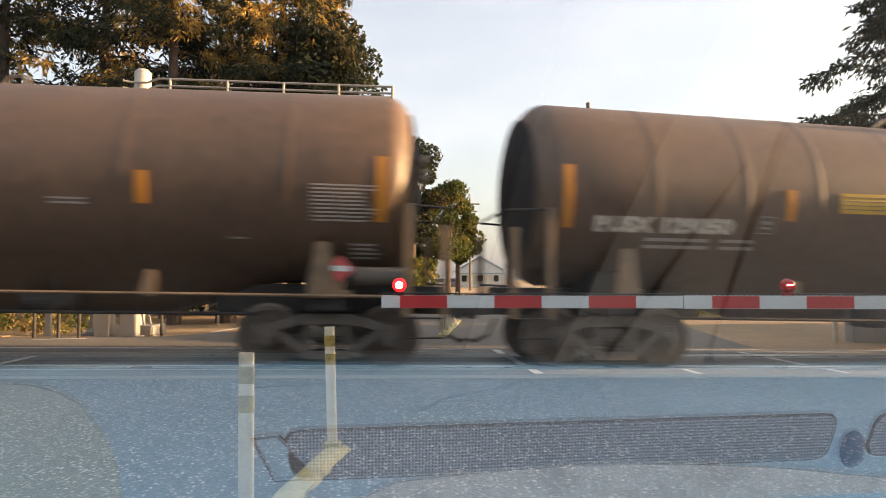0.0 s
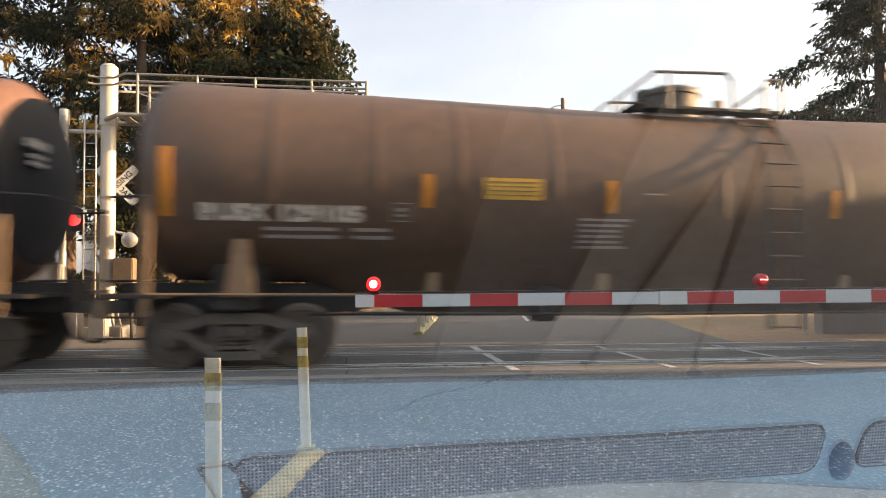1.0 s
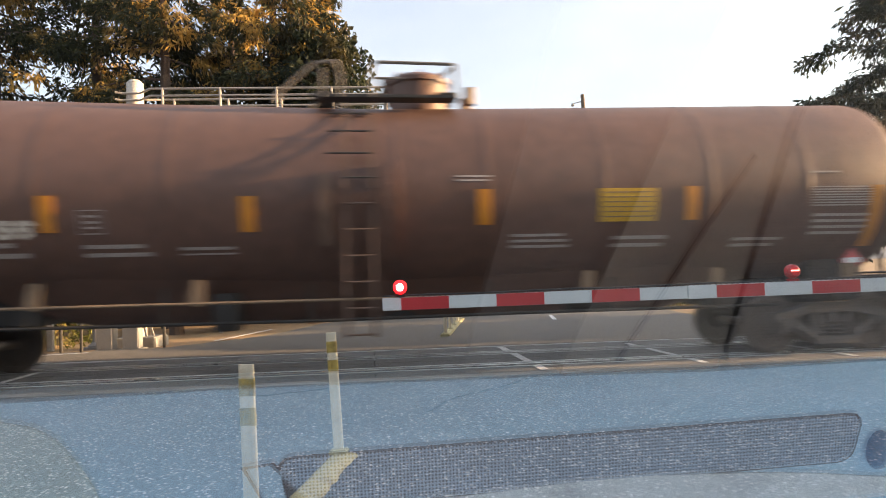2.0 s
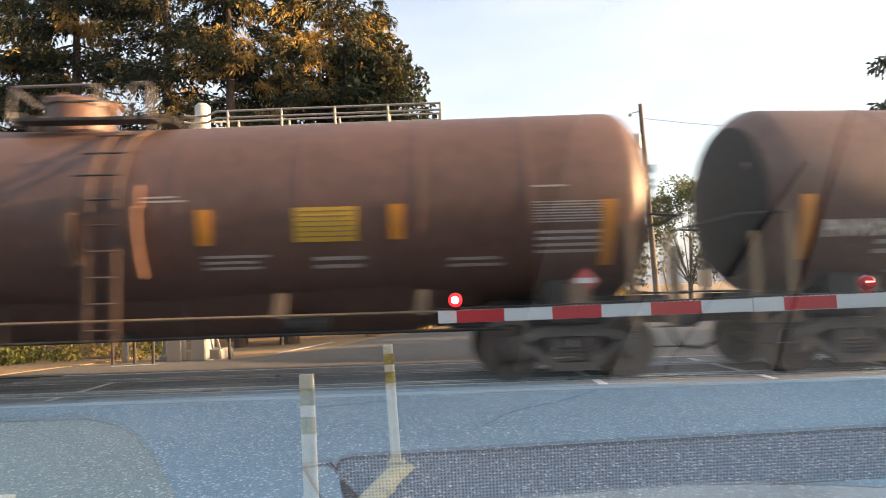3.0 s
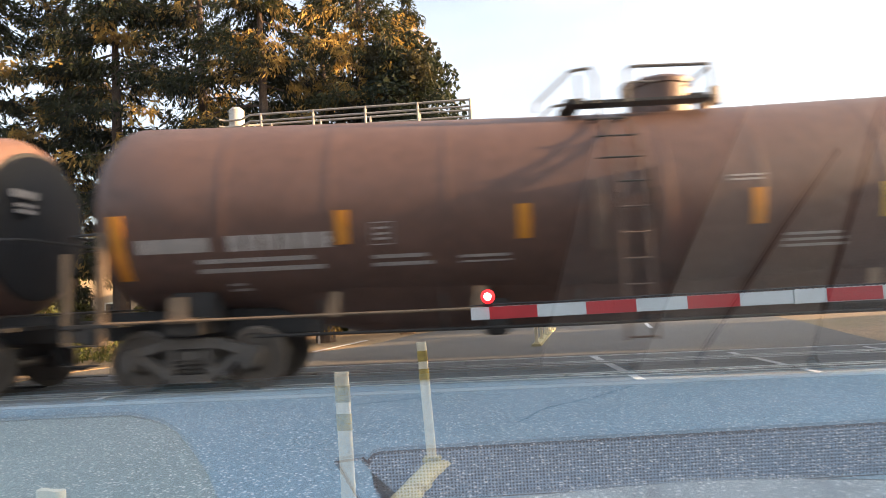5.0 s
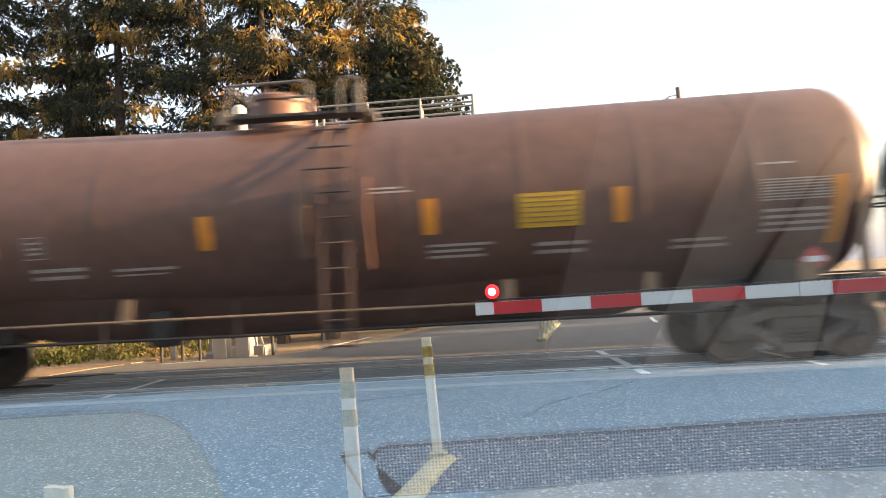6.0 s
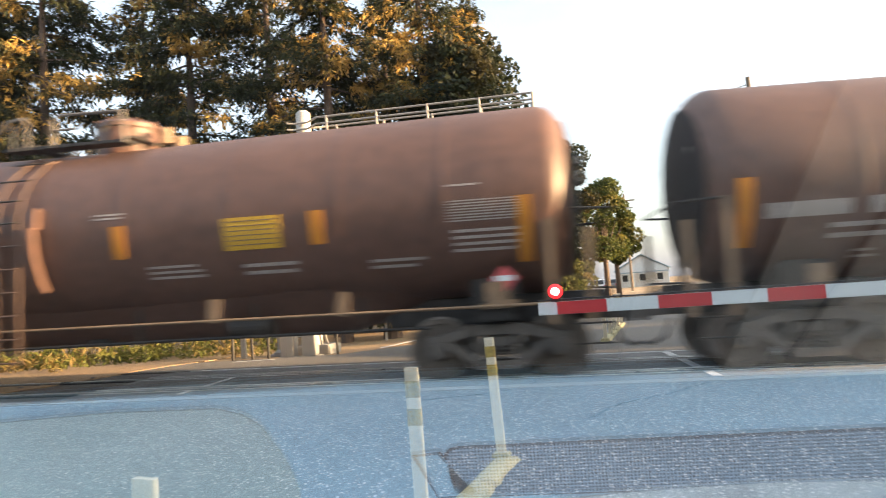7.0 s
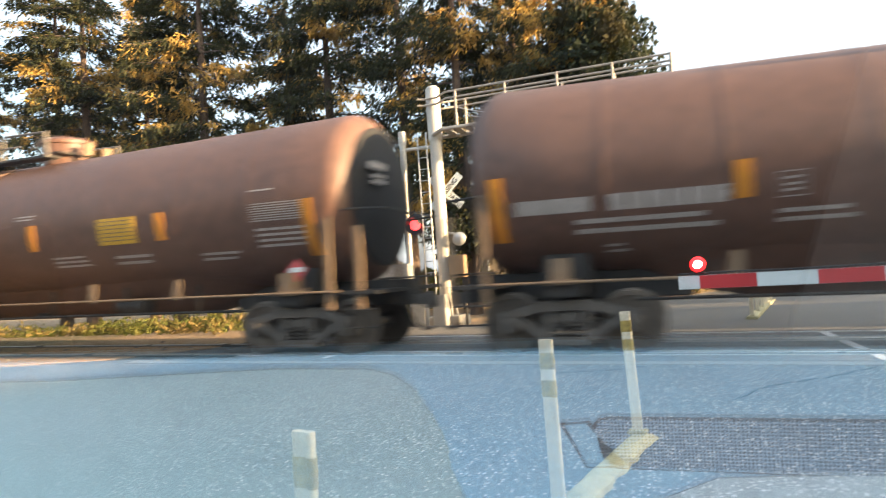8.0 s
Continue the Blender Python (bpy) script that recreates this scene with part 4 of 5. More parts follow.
def motions():
    n = 241
    spin = [[] for _ in range(4)]
    for i, car in enumerate(cars):
        x0 = FIRST - PITCH * i - SLACK[i]
        walk(car, [(k * 0.5, pose(x0 + SPEED * k * 0.5, YC, 0.012 - GRADE * (x0 + SPEED * k * 0.5), 0, TILT, 0)) for k in range(17)])
        for truck in car.children:
            if truck.name.startswith("truck"):
                for ws in truck.children:
                    if ws.name.startswith("wheelset"):
                        dx = ws.location.x
                        walk(ws, [(f / FPS, pose(dx, 0, WHEEL_R, 0, math.degrees(SPEED * f / FPS / WHEEL_R) % 360)) for f in range(n)])


# ---- signal bridge beyond the tracks ----
MX, MY = -5.52, 15.7
bridge = tagged(placed(new("signal_bridge"), pose(MX, MY, 0)), "silver cantilever signal bridge with flashing red crossing lamps", "signal bridge")
bm = B()
rod(bm, (0, 0, 0), (0, 0, 5.05), 0.165, 24)
part("mast", bm, M_MAST, bridge, "silver tubular mast", True)
bm = B()
rod(bm, (0, 0, 5.0), (0, 0, 6.42), 0.195, 24)
rod(bm, (0, 0, 6.42), (0, 0, 6.5), 0.20, 24, 0.12)
part("mast_head", bm, M_MAST, bridge, smooth=True)
bm = B()
box(bm, -0.5, 0.5, -0.5, 0.5, -0.03, 0.26, 0.03)
for k in range(8):
    a = k * math.pi / 4
    beam(bm, (0.3 * math.cos(a), 0.26), (0.3 * math.cos(a) * 0.6, 0.75), 0.05, 0.03, 0.3 * math.sin(a) - 0.02, 0.3 * math.sin(a) + 0.02)
part("foundation", bm, M_EDGE, bridge, "pale concrete foundation with steel gussets")
for y in (-0.45, 0.45):
    bm = B()
    tube(bm, [(0, y * 0.4, 5.12), (0.35, y, 5.18), (6.1, y, 5.18)], 0.055, 10)
    part("chord", bm, M_BRIDGE, bridge)
    for z in (6.15, 5.98):
        bm = B()
        tube(bm, [(-0.35, y * 0.7, z - 0.03), (-0.2, y * 0.6, z - 0.05), (0.2, y * 0.6, z - 0.05), (0.5, y, z), (6.12, y, z)], 0.028, 8)
        part("handrail", bm, M_BRIDGE, bridge)
    for k in range(5):
        bm = B()
        x = 0.78 + k * 1.33
        rod(bm, (x, y, 5.15), (x, y, 6.17), 0.034, 8)
        part("upright", bm, M_BRIDGE, bridge)
    bm = B()
    for k in range(4):
        rod(bm, (0.8 + k * 1.33, y, 5.7), (2.1 + k * 1.33, y, 5.25), 0.012, 6)
    part("tie_rods", bm, M_GALV, bridge)
bm = B()
for k in range(20):
    box(bm, 0.3 + k * 0.29, 0.5 + k * 0.29, -0.42, 0.42, 5.20, 5.225)
part("deck_grating", bm, M_GALV, bridge)["kind"] = "stuff"


def flasher(parent, x, z, y, lens):
    bm = B()
    lathe(bm, [(0.28, 0.0), (0.29, 0.01), (0.29, 0.02), (0.1, 0.03)], Matrix.Translation((x, y, z)) @ pose(0, 0, 0, 90), 28)
    plate = part("backplate", bm, M_DARKMETAL, parent, "round black lamp backplate", True)
    bm = B()
    lathe(bm, [(0.05, -0.02), (0.145, -0.02), (0.15, 0.03), (0.12, 0.05)], Matrix.Translation((x, y - 0.03, z)) @ pose(0, 0, 0, 90), 24)
    part("lens", bm, lens, plate, "glowing red lens" if lens is M_LAMP_RED else "dark red lens", True)
    bm = B()
    for k in range(9):
        a0, a1 = math.pi * k / 9, math.pi * (k + 1) / 9
        p = [Vector((x + 0.17 * math.cos(a), yy, z + 0.17 * math.sin(a))) for a in (a0, a1) for yy in (y - 0.02, y - 0.3)]
        v = [bm.verts.new(q) for q in p]
        w = [bm.verts.new(q + Vector((0, 0, 0.006))) for q in p]
        bm.faces.new((v[0], v[1], v[3], v[2]))
        bm.faces.new((w[0], w[2], w[3], w[1]))
    part("hood", bm, M_DARKMETAL, plate)


for x, lens in ((4.56, M_LENS), (5.27, M_LAMP_RED)):
    flasher(bridge, x, 5.28, -0.55, lens)
bm = B()
box(bm, 4.3, 5.5, -0.52, -0.46, 5.25, 5.31, 0.01)
part("lamp_crossarm", bm, M_GALV, bridge)
# ladder beside the mast
for x in (-0.42, -0.17):
    bm = B()
    rod(bm, (x, -0.28, 0.3), (x, -0.28, 5.2), 0.02, 8)
    part("ladder_rail", bm, M_GALV, bridge)
for k in range(15):
    bm = B()
    rod(bm, (-0.42, -0.28, 0.5 + k * 0.31), (-0.17, -0.28, 0.5 + k * 0.31), 0.012, 6)
    part("rung", bm, M_GALV, bridge)

# crossbuck, bell and boxes on the mast
for s, word in ((1, "CROSSING"), (-1, "RAILROAD")):
    bm = B()
    yb = 0.24 - (0.012 if s > 0 else 0)
    box(bm, -0.61, 0.61, -0.005, 0.005, -0.115, 0.115, 0.003)
    blade = part("crossbuck_blade", bm, M_WHITE, bridge, "white crossbuck blade with black letters")
    blade.matrix_basis = pose(0.12, yb, 3.62, 0, -45 * s if s > 0 else 45, 0)
    cu = bpy.data.curves.new("letters", "FONT")
    cu.body, cu.size, cu.align_x, cu.align_y, cu.extrude, cu.offset = word, 0.19, "CENTER", "CENTER", 0.001, 0.004
    tmp = bpy.data.objects.new("letters", cu)
    scene.collection.objects.link(tmp)
    me = bpy.data.meshes.new_from_object(tmp.evaluated_get(bpy.context.evaluated_depsgraph_get()))
    bpy.data.objects.remove(tmp)
    me.materials.clear()
    me.materials.append(M_DARKMETAL)
    child("letters", me, blade, pose(0, -0.008, 0, 90, 0, 0), "black letters")
bm = B()
lathe(bm, [(0.06, 0.0), (0.17, 0.02), (0.185, 0.07), (0.13, 0.12), (0.05, 0.14)], Matrix.Translation((0.52, -0.05, 2.28)) @ pose(0, 0, 0, 90), 24)
rod(bm, (0.1, 0, 2.5), (0.52, 0, 2.4), 0.03, 8)
part("bell", bm, M_GALV, bridge, "round warning bell", True)
bm = B()
box(bm, 0.18, 0.62, -0.2, 0.12, 1.25, 1.85, 0.02)
part("relay_box", bm, M_TAN, bridge, "tan relay box")

# thin flasher mast beside it
mast2 = tagged(placed(new("flasher_mast"), pose(MX - 0.93, MY - 0.1, 0)), "thin silver flasher mast with lit red lamp", "signal mast")
bm = B()
rod(bm, (0, 0, 0), (0, 0, 5.25), 0.085, 16)
rod(bm, (0, 0, 5.0), (0, 0, 5.35), 0.11, 16)
rod(bm, (0, 0, 4.85), (0.95, 0.1, 4.85), 0.05, 10)
part("mast", bm, M_MAST, mast2, smooth=True)
flasher(mast2, 0.30, 2.75, -0.16, M_LAMP_RED)
flasher(mast2, -0.36, 2.75, -0.16, M_LENS)
bm = B()
rod(bm, (-0.4, -0.08, 2.75), (0.4, -0.08, 2.75), 0.03, 8)
part("crossarm", bm, M_GALV, mast2)
bm = B()
box(bm, -1.35, 0.05, -0.3, 0.15, 1.16, 1.72, 0.03)
box(bm, -1.1, -0.98, -0.05, 0.05, 0, 1.18)
part("control_cabinet", bm, M_GALV, mast2, "grey metal control cabinet")
bm = B()
box(bm, -0.3, 0.3, -0.3, 0.3, -0.03, 0.08, 0.02)
lathe(bm, [(0.20, 0.08), (0.20, 0.12), (0.11, 0.2), (0.11, 0.55)], Matrix.Identity(4), 16)
part("mast_base", bm, M_EDGE, mast2)

# yellow marker pipe and small guard posts
bm = B()
rod(bm, (-6.05, 17.1, -0.03), (-6.05, 17.1, 1.75), 0.07, 12)
thing("marker_pipe", bm, M_YELLOW, "sunlit yellow marker pipe", "marker post", smooth=True)
for x, y in ((-7.2, 14.4), (-6.75, 14.5), (-6.2, 14.2), (-4.75, 15.0)):
    bm = B()
    rod(bm, (x, y, -0.03), (x, y, 0.62), 0.035, 8)
    thing("guard_post", bm, M_FRAME, "dark rusty guard post by the signal mast", "guard post", group="guard posts")
for x in (-5.75, -5.2):
    g = tagged(placed(new("pedestal"), pose(x - 0.15, 14.75, 0)), "grey signal junction pedestal on a concrete base", "junction box", "pedestals")
    bm = B()
    box(bm, -0.17, 0.17, -0.15, 0.15, 0.06, 0.85, 0.02)
    part("housing", bm, M_GALV, g)
    bm = B()
    box(bm, -0.25, 0.25, -0.22, 0.22, -0.03, 0.07, 0.01)
    part("base", bm, M_EDGE, g)

# far median: yellow kerb with a row of posts seen end on
fd = Vector((2.85 - 1.68, 19.6 - 14.3, 0))
bm = B()
box(bm, -0.11, 0.11, 0, fd.length, -0.02, 0.06, 0.02)
placed(thing("median_kerb", bm, M_CURB, "sunlit yellow median kerb beyond the tracks", "kerb"), pose(1.68, 14.3, -0.02, 0, 0, -math.degrees(math.atan2(fd.x, fd.y))))
far_posts = []
for k in range(5):
    p = Vector((1.68, 14.3, 0)) + fd * (0.03 + k * 0.23)
    far_posts.append(delineator(p.x, p.y, 0, 0, -10, "sunlit white delineator post beyond the tracks", 0.03))

# ---- trees ----
def quads_mesh(name, centres, dirs, lengths, widths, material, rng):
    """Many small pointed sprays as one mesh."""
    n = len(centres)
    c, d = np.array(centres), np.array(dirs)
    d /= np.linalg.norm(d, axis=1)[:, None]
    r = rng.normal(size=(n, 3))
    s = np.cross(d, r)
    s /= np.linalg.norm(s, axis=1)[:, None] + 1e-9
    L, Wd = np.array(lengths)[:, None], np.array(widths)[:, None]
    up = np.cross(s, d) * 0.25
    v = np.stack([c - d * L * 0.5, c + s * Wd * 0.5 + d * L * 0.05 + up * Wd, c + d * L * 0.5, c - s * Wd * 0.5 + d * L * 0.05 + up * Wd], axis=1).reshape(-1, 3)
    f = np.arange(4 * n).reshape(-1, 4)
    me = bpy.data.meshes.new(name)
    me.from_pydata(v.tolist(), [], f.tolist())
    me.materials.append(material)
    return me


def conifer(seed, height, radius, base, needle, density=1.0, lean=0.0):
    """A tall fir: trunk, drooping limbs in uneven whorls, sprays of needles along them."""
    rng = np.random.default_rng(seed)
    bm = B()
    for i in range(10):
        z0, z1 = height * i / 10, height * (i + 1) / 10
        rod(bm, (0, 0, z0), (0, 0, z1), 0.34 * (1 - 0.95 * i / 10), 10, 0.34 * (1 - 0.95 * (i + 1) / 10))
    C, D, Ls, Ws = [], [], [], []
    z = base
    while z < height - 0.2:
        t = (z - base) / (height - base)
        for k in range(int(rng.integers(4, 7))):
            if rng.random() < 0.30:
                continue
            az = rng.uniform(0, 2 * math.pi)
            prof = min(1.0, 0.55 + t * 2.2) * (1 - t) ** 0.75
            Lb = radius * prof * rng.uniform(0.55, 1.15) + 0.3
            rise, droop = rng.uniform(-0.05, 0.22), rng.uniform(0.22, 0.5)
            out = np.array([math.cos(az), math.sin(az), 0])
            side = np.array([-out[1], out[0], 0])
            pts = [np.array([0, 0, z]) + out * Lb * s + np.array([0, 0, Lb * (rise * s - droop * s * s + 0.12 * s ** 4)]) for s in np.linspace(0, 1, 5)]
            if Lb > 0.9:
                for a, b, r0 in zip(pts, pts[1:], (0.05, 0.04, 0.03, 0.02)):
                    rod(bm, a, b, r0, 5, r0 * 0.8, cap=False)
            tone = rng.uniform(0.7, 1.25)
            for s in np.arange(0.18 + 0.1 * rng.random(), 1.03, 0.26 / Lb):
                p = np.array([0, 0, z]) + out * Lb * s + np.array([0, 0, Lb * (rise * s - droop * s * s + 0.12 * s ** 4)])
                wide = 0.20 * Lb * (1.05 - s * 0.8) + 0.10
                for side_twig in range(2):
                    c = p + side * rng.normal() * wide
                    hang = rng.uniform(0.15, 0.6) * tone
                    for q in range(int(13 * density)):
                        u = rng.normal(size=3) * np.array([0.16, 0.16, 0.06])
                        u[2] -= hang * rng.random() ** 1.3
                        C.append(c + u)
                        D.append(out * rng.uniform(0.1, 0.8) + u * 2.0 + np.array([0, 0, rng.uniform(-0.9, 0.2)]) + rng.normal(size=3) * 0.3)
                        Ls.append(rng.uniform(0.16, 0.40))
                        Ws.append(rng.uniform(0.05, 0.12))
        z += rng.uniform(0.40, 0.85) * (1 if t < 0.8 else 0.8)
    t_ob = tagged(new("conifer"), "tall fir tree with drooping branches in golden light", "tree", "firs beyond the tracks")
    part("trunk", bm, M_BARK, t_ob)
    crown = new("crown", quads_mesh("crown", C, D, Ls, Ws, needle, rng))
    crown.parent = t_ob
    return t_ob


def broadleaf(seed, height, radius, base, material, count=9000, leaf=0.22, label="broad-leaved tree"):
    rng = np.random.default_rng(seed)
    bm = B()
    rod(bm, (0, 0, -0.05), (0, 0, base + 1), 0.22, 10, 0.16)
    C, D, Ls, Ws = [], [], [], []
    blobs = []
    for k in range(22):
        a, u = rng.uniform(0, 2 * math.pi), rng.uniform(-1, 1)
        rr = rng.uniform(0.35, 0.85)
        c = np.array([math.cos(a) * radius * rr * math.sqrt(1 - u * u), math.sin(a) * radius * rr * math.sqrt(1 - u * u), (base + height) / 2 + u * (height - base) / 2 * 0.8])
        blobs.append((c, rng.uniform(0.25, 0.45) * radius))
        rod(bm, (0, 0, base + 0.6 * rng.random()), c, 0.06, 6, 0.015)
    for i in range(count):
        c, r = blobs[int(rng.integers(len(blobs)))]
        d = rng.normal(size=3)
        d /= np.linalg.norm(d)
        C.append(c + d * r * rng.uniform(0.6, 1.05) * np.array([1, 1, 0.8]))
        D.append(rng.normal(size=3) + np.array([0, 0, -0.5]))
        Ls.append(leaf * rng.uniform(0.6, 1.3))
        Ws.append(leaf * rng.uniform(0.4, 0.8))
    t_ob = tagged(new("broadleaf_tree"), label, "tree")
    part("trunk", bm, M_BARK, t_ob)
    crown = new("crown", quads_mesh("crown", C, D, Ls, Ws, material, rng))
    crown.parent = t_ob
    return t_ob


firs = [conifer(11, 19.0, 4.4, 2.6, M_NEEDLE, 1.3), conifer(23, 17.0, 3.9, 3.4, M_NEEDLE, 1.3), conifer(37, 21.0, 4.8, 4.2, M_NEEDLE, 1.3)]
firs[0].matrix_basis = pose(-3.4, 24.6, -0.05, 0, 0, 20)
firs[1].matrix_basis = pose(-7.1, 23.2, -0.05, 0, 0, 70)
firs[2].matrix_basis = pose(-10.6, 26.0, -0.05, 0, 0, 130)
for k, (i, x, y, r, s) in enumerate(((1, -13.3, 24.0, 200, 1.05), (0, -16.6, 26.0, 95, 1.0), (2, -19.6, 23.4, 10, 1.0), (1, -22.6, 24.6, 300, 1.1), (0, -26.0, 22.6, 250, 1.05), (2, -29.5, 24, 170, 1.0), (0, -1.9, 29.0, 160, 0.85), (2, -33.5, 21, 60, 1.0), (1, -6.0, 29.5, 15, 1.05), (2, -28.5, 29, 210, 1.0))):
    copy_thing(firs[i], pose(x, y, -0.05, 0, 0, r) @ Matrix.Diagonal((s, s, s, 1)))
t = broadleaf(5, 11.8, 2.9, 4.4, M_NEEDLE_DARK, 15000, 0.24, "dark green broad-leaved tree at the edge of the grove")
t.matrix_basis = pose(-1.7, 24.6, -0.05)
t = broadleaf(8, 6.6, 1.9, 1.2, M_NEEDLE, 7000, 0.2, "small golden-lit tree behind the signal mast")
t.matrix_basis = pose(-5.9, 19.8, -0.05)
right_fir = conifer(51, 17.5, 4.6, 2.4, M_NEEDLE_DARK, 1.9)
tagged(right_fir, "dark fir tree on the far side of the road", "tree")
right_fir.matrix_basis = pose(19.9, 20.0, -0.05)
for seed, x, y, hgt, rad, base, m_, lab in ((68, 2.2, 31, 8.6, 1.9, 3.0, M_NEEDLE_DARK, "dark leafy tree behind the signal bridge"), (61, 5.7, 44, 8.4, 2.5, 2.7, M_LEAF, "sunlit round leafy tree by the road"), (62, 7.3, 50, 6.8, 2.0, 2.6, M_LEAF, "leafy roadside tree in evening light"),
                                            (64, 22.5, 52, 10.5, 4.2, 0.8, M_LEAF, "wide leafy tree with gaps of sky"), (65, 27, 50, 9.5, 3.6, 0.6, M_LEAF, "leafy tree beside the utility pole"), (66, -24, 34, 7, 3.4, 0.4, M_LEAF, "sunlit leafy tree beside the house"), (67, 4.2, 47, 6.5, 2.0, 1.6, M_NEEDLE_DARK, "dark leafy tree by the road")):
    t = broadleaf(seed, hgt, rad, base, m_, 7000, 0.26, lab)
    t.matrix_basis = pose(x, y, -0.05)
# shrubs added out of view, sized so their shade falls beyond the crossing
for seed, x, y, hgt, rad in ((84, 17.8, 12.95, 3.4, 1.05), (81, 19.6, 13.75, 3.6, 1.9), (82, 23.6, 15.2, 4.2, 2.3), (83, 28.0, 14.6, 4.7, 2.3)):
    t = broadleaf(seed, hgt, rad, 0.2, M_NEEDLE_DARK, 9000, 0.34, "unseen dense shrub added to shade the ground beyond the tracks")
    t.matrix_basis = pose(x, y, ground_z(x, y) - 0.05)
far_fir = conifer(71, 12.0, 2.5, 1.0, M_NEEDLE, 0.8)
tagged(far_fir, "distant fir tree catching the evening sun", "tree")
far_fir.matrix_basis = pose(17.2, 57, -0.05)
copy_thing(far_fir, pose(20.5, 61, -0.05, 0, 0, 80) @ Matrix.Scale(0.85, 4))

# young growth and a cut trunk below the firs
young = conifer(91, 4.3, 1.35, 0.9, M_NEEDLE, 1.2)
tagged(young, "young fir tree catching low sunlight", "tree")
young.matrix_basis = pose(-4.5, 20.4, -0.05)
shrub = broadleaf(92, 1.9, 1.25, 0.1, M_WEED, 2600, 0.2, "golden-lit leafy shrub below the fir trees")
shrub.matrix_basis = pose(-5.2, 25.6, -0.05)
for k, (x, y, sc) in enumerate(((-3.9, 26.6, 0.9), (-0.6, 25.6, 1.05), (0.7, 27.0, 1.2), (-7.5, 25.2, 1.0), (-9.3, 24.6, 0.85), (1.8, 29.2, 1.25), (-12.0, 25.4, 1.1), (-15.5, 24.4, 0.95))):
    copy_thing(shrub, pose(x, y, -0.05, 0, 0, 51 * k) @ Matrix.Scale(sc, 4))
bm = B()
for k in range(6):
    rod(bm, (0, 0, 0.36 * k - 0.05), (0, 0, 0.36 * k + 0.33), 0.29 - 0.018 * k, 14, 0.275 - 0.018 * k)
placed(thing("tree_stump", bm, M_CUTWOOD, "tall cut tree stump glowing in low sunlight", "tree stump"), pose(-1.93, 22.0, 0))
ubox = tagged(placed(new("utility_box"), pose(-4.55, 19.6, 0)), "small grey utility box on a steel post", "utility box")
bm = B()
box(bm, -0.19, 0.19, -0.09, 0.09, 1.62, 2.06, 0.02)
part("housing", bm, M_GALV, ubox)
bm = B()
box(bm, -0.035, 0.035, -0.03, 0.03, -0.05, 1.63, 0.006)
part("post", bm, M_GALV, ubox)

# unseen trees added behind the cab; they close the place and block low sky
back_tree = broadleaf(90, 8.5, 3.8, 0.6, M_NEEDLE_DARK, 6000, 0.4, "unseen dark leafy tree added behind the cab to block low sky")
back_tree.matrix_basis = pose(8, -15, -0.05)
for k, (x, y) in enumerate(((2, -16), (-4, -15), (-10, -15.5), (-16, -14.5), (-22, -14), (-28, -12), (-34, -9), (14, -16))):
    copy_thing(back_tree, pose(x, y, -0.05, 0, 0, 47 * k))

# weeds along the far verges
def weeds(name, n, spread, hmax, label, seed):
    rng = np.random.default_rng(seed)
    C, D, Ls, Ws = [], [], [], []
    for _ in range(n):
        x, y = spread(rng)
        hh = hmax * rng.uniform(0.3, 1.0)
        for q in range(12):
            C.append((x + rng.normal() * 0.12, y + rng.normal() * 0.12, ground_z(x, y) + hh * rng.uniform(0.05, 0.9)))
            D.append(rng.normal(size=3) * 0.7 + np.array([0, 0, 0.8]))
            Ls.append(rng.uniform(0.08, 0.26))
            Ws.append(rng.uniform(0.03, 0.09))
    return tagged(new(name, quads_mesh(name, C, D, Ls, Ws, M_WEED, rng)), label, "weeds", kind="stuff")


weeds("weeds", 260, lambda g: (g.uniform(-24, -10.6), 13.0 + 5.0 * g.uniform(0, 1) ** 0.8), 0.55, "dry green and yellow weeds on the sunlit verge", 3)
weeds("weeds", 260, lambda g: (g.uniform(9.5, 19), g.uniform(19.0, 23.0)), 0.55, "yellow-green weeds along the far verge", 4)
weeds("weeds", 300, lambda g: (g.uniform(-20, -7.5), g.uniform(16.0, 19.5)), 0.7, "green weeds below the fir trees", 6)

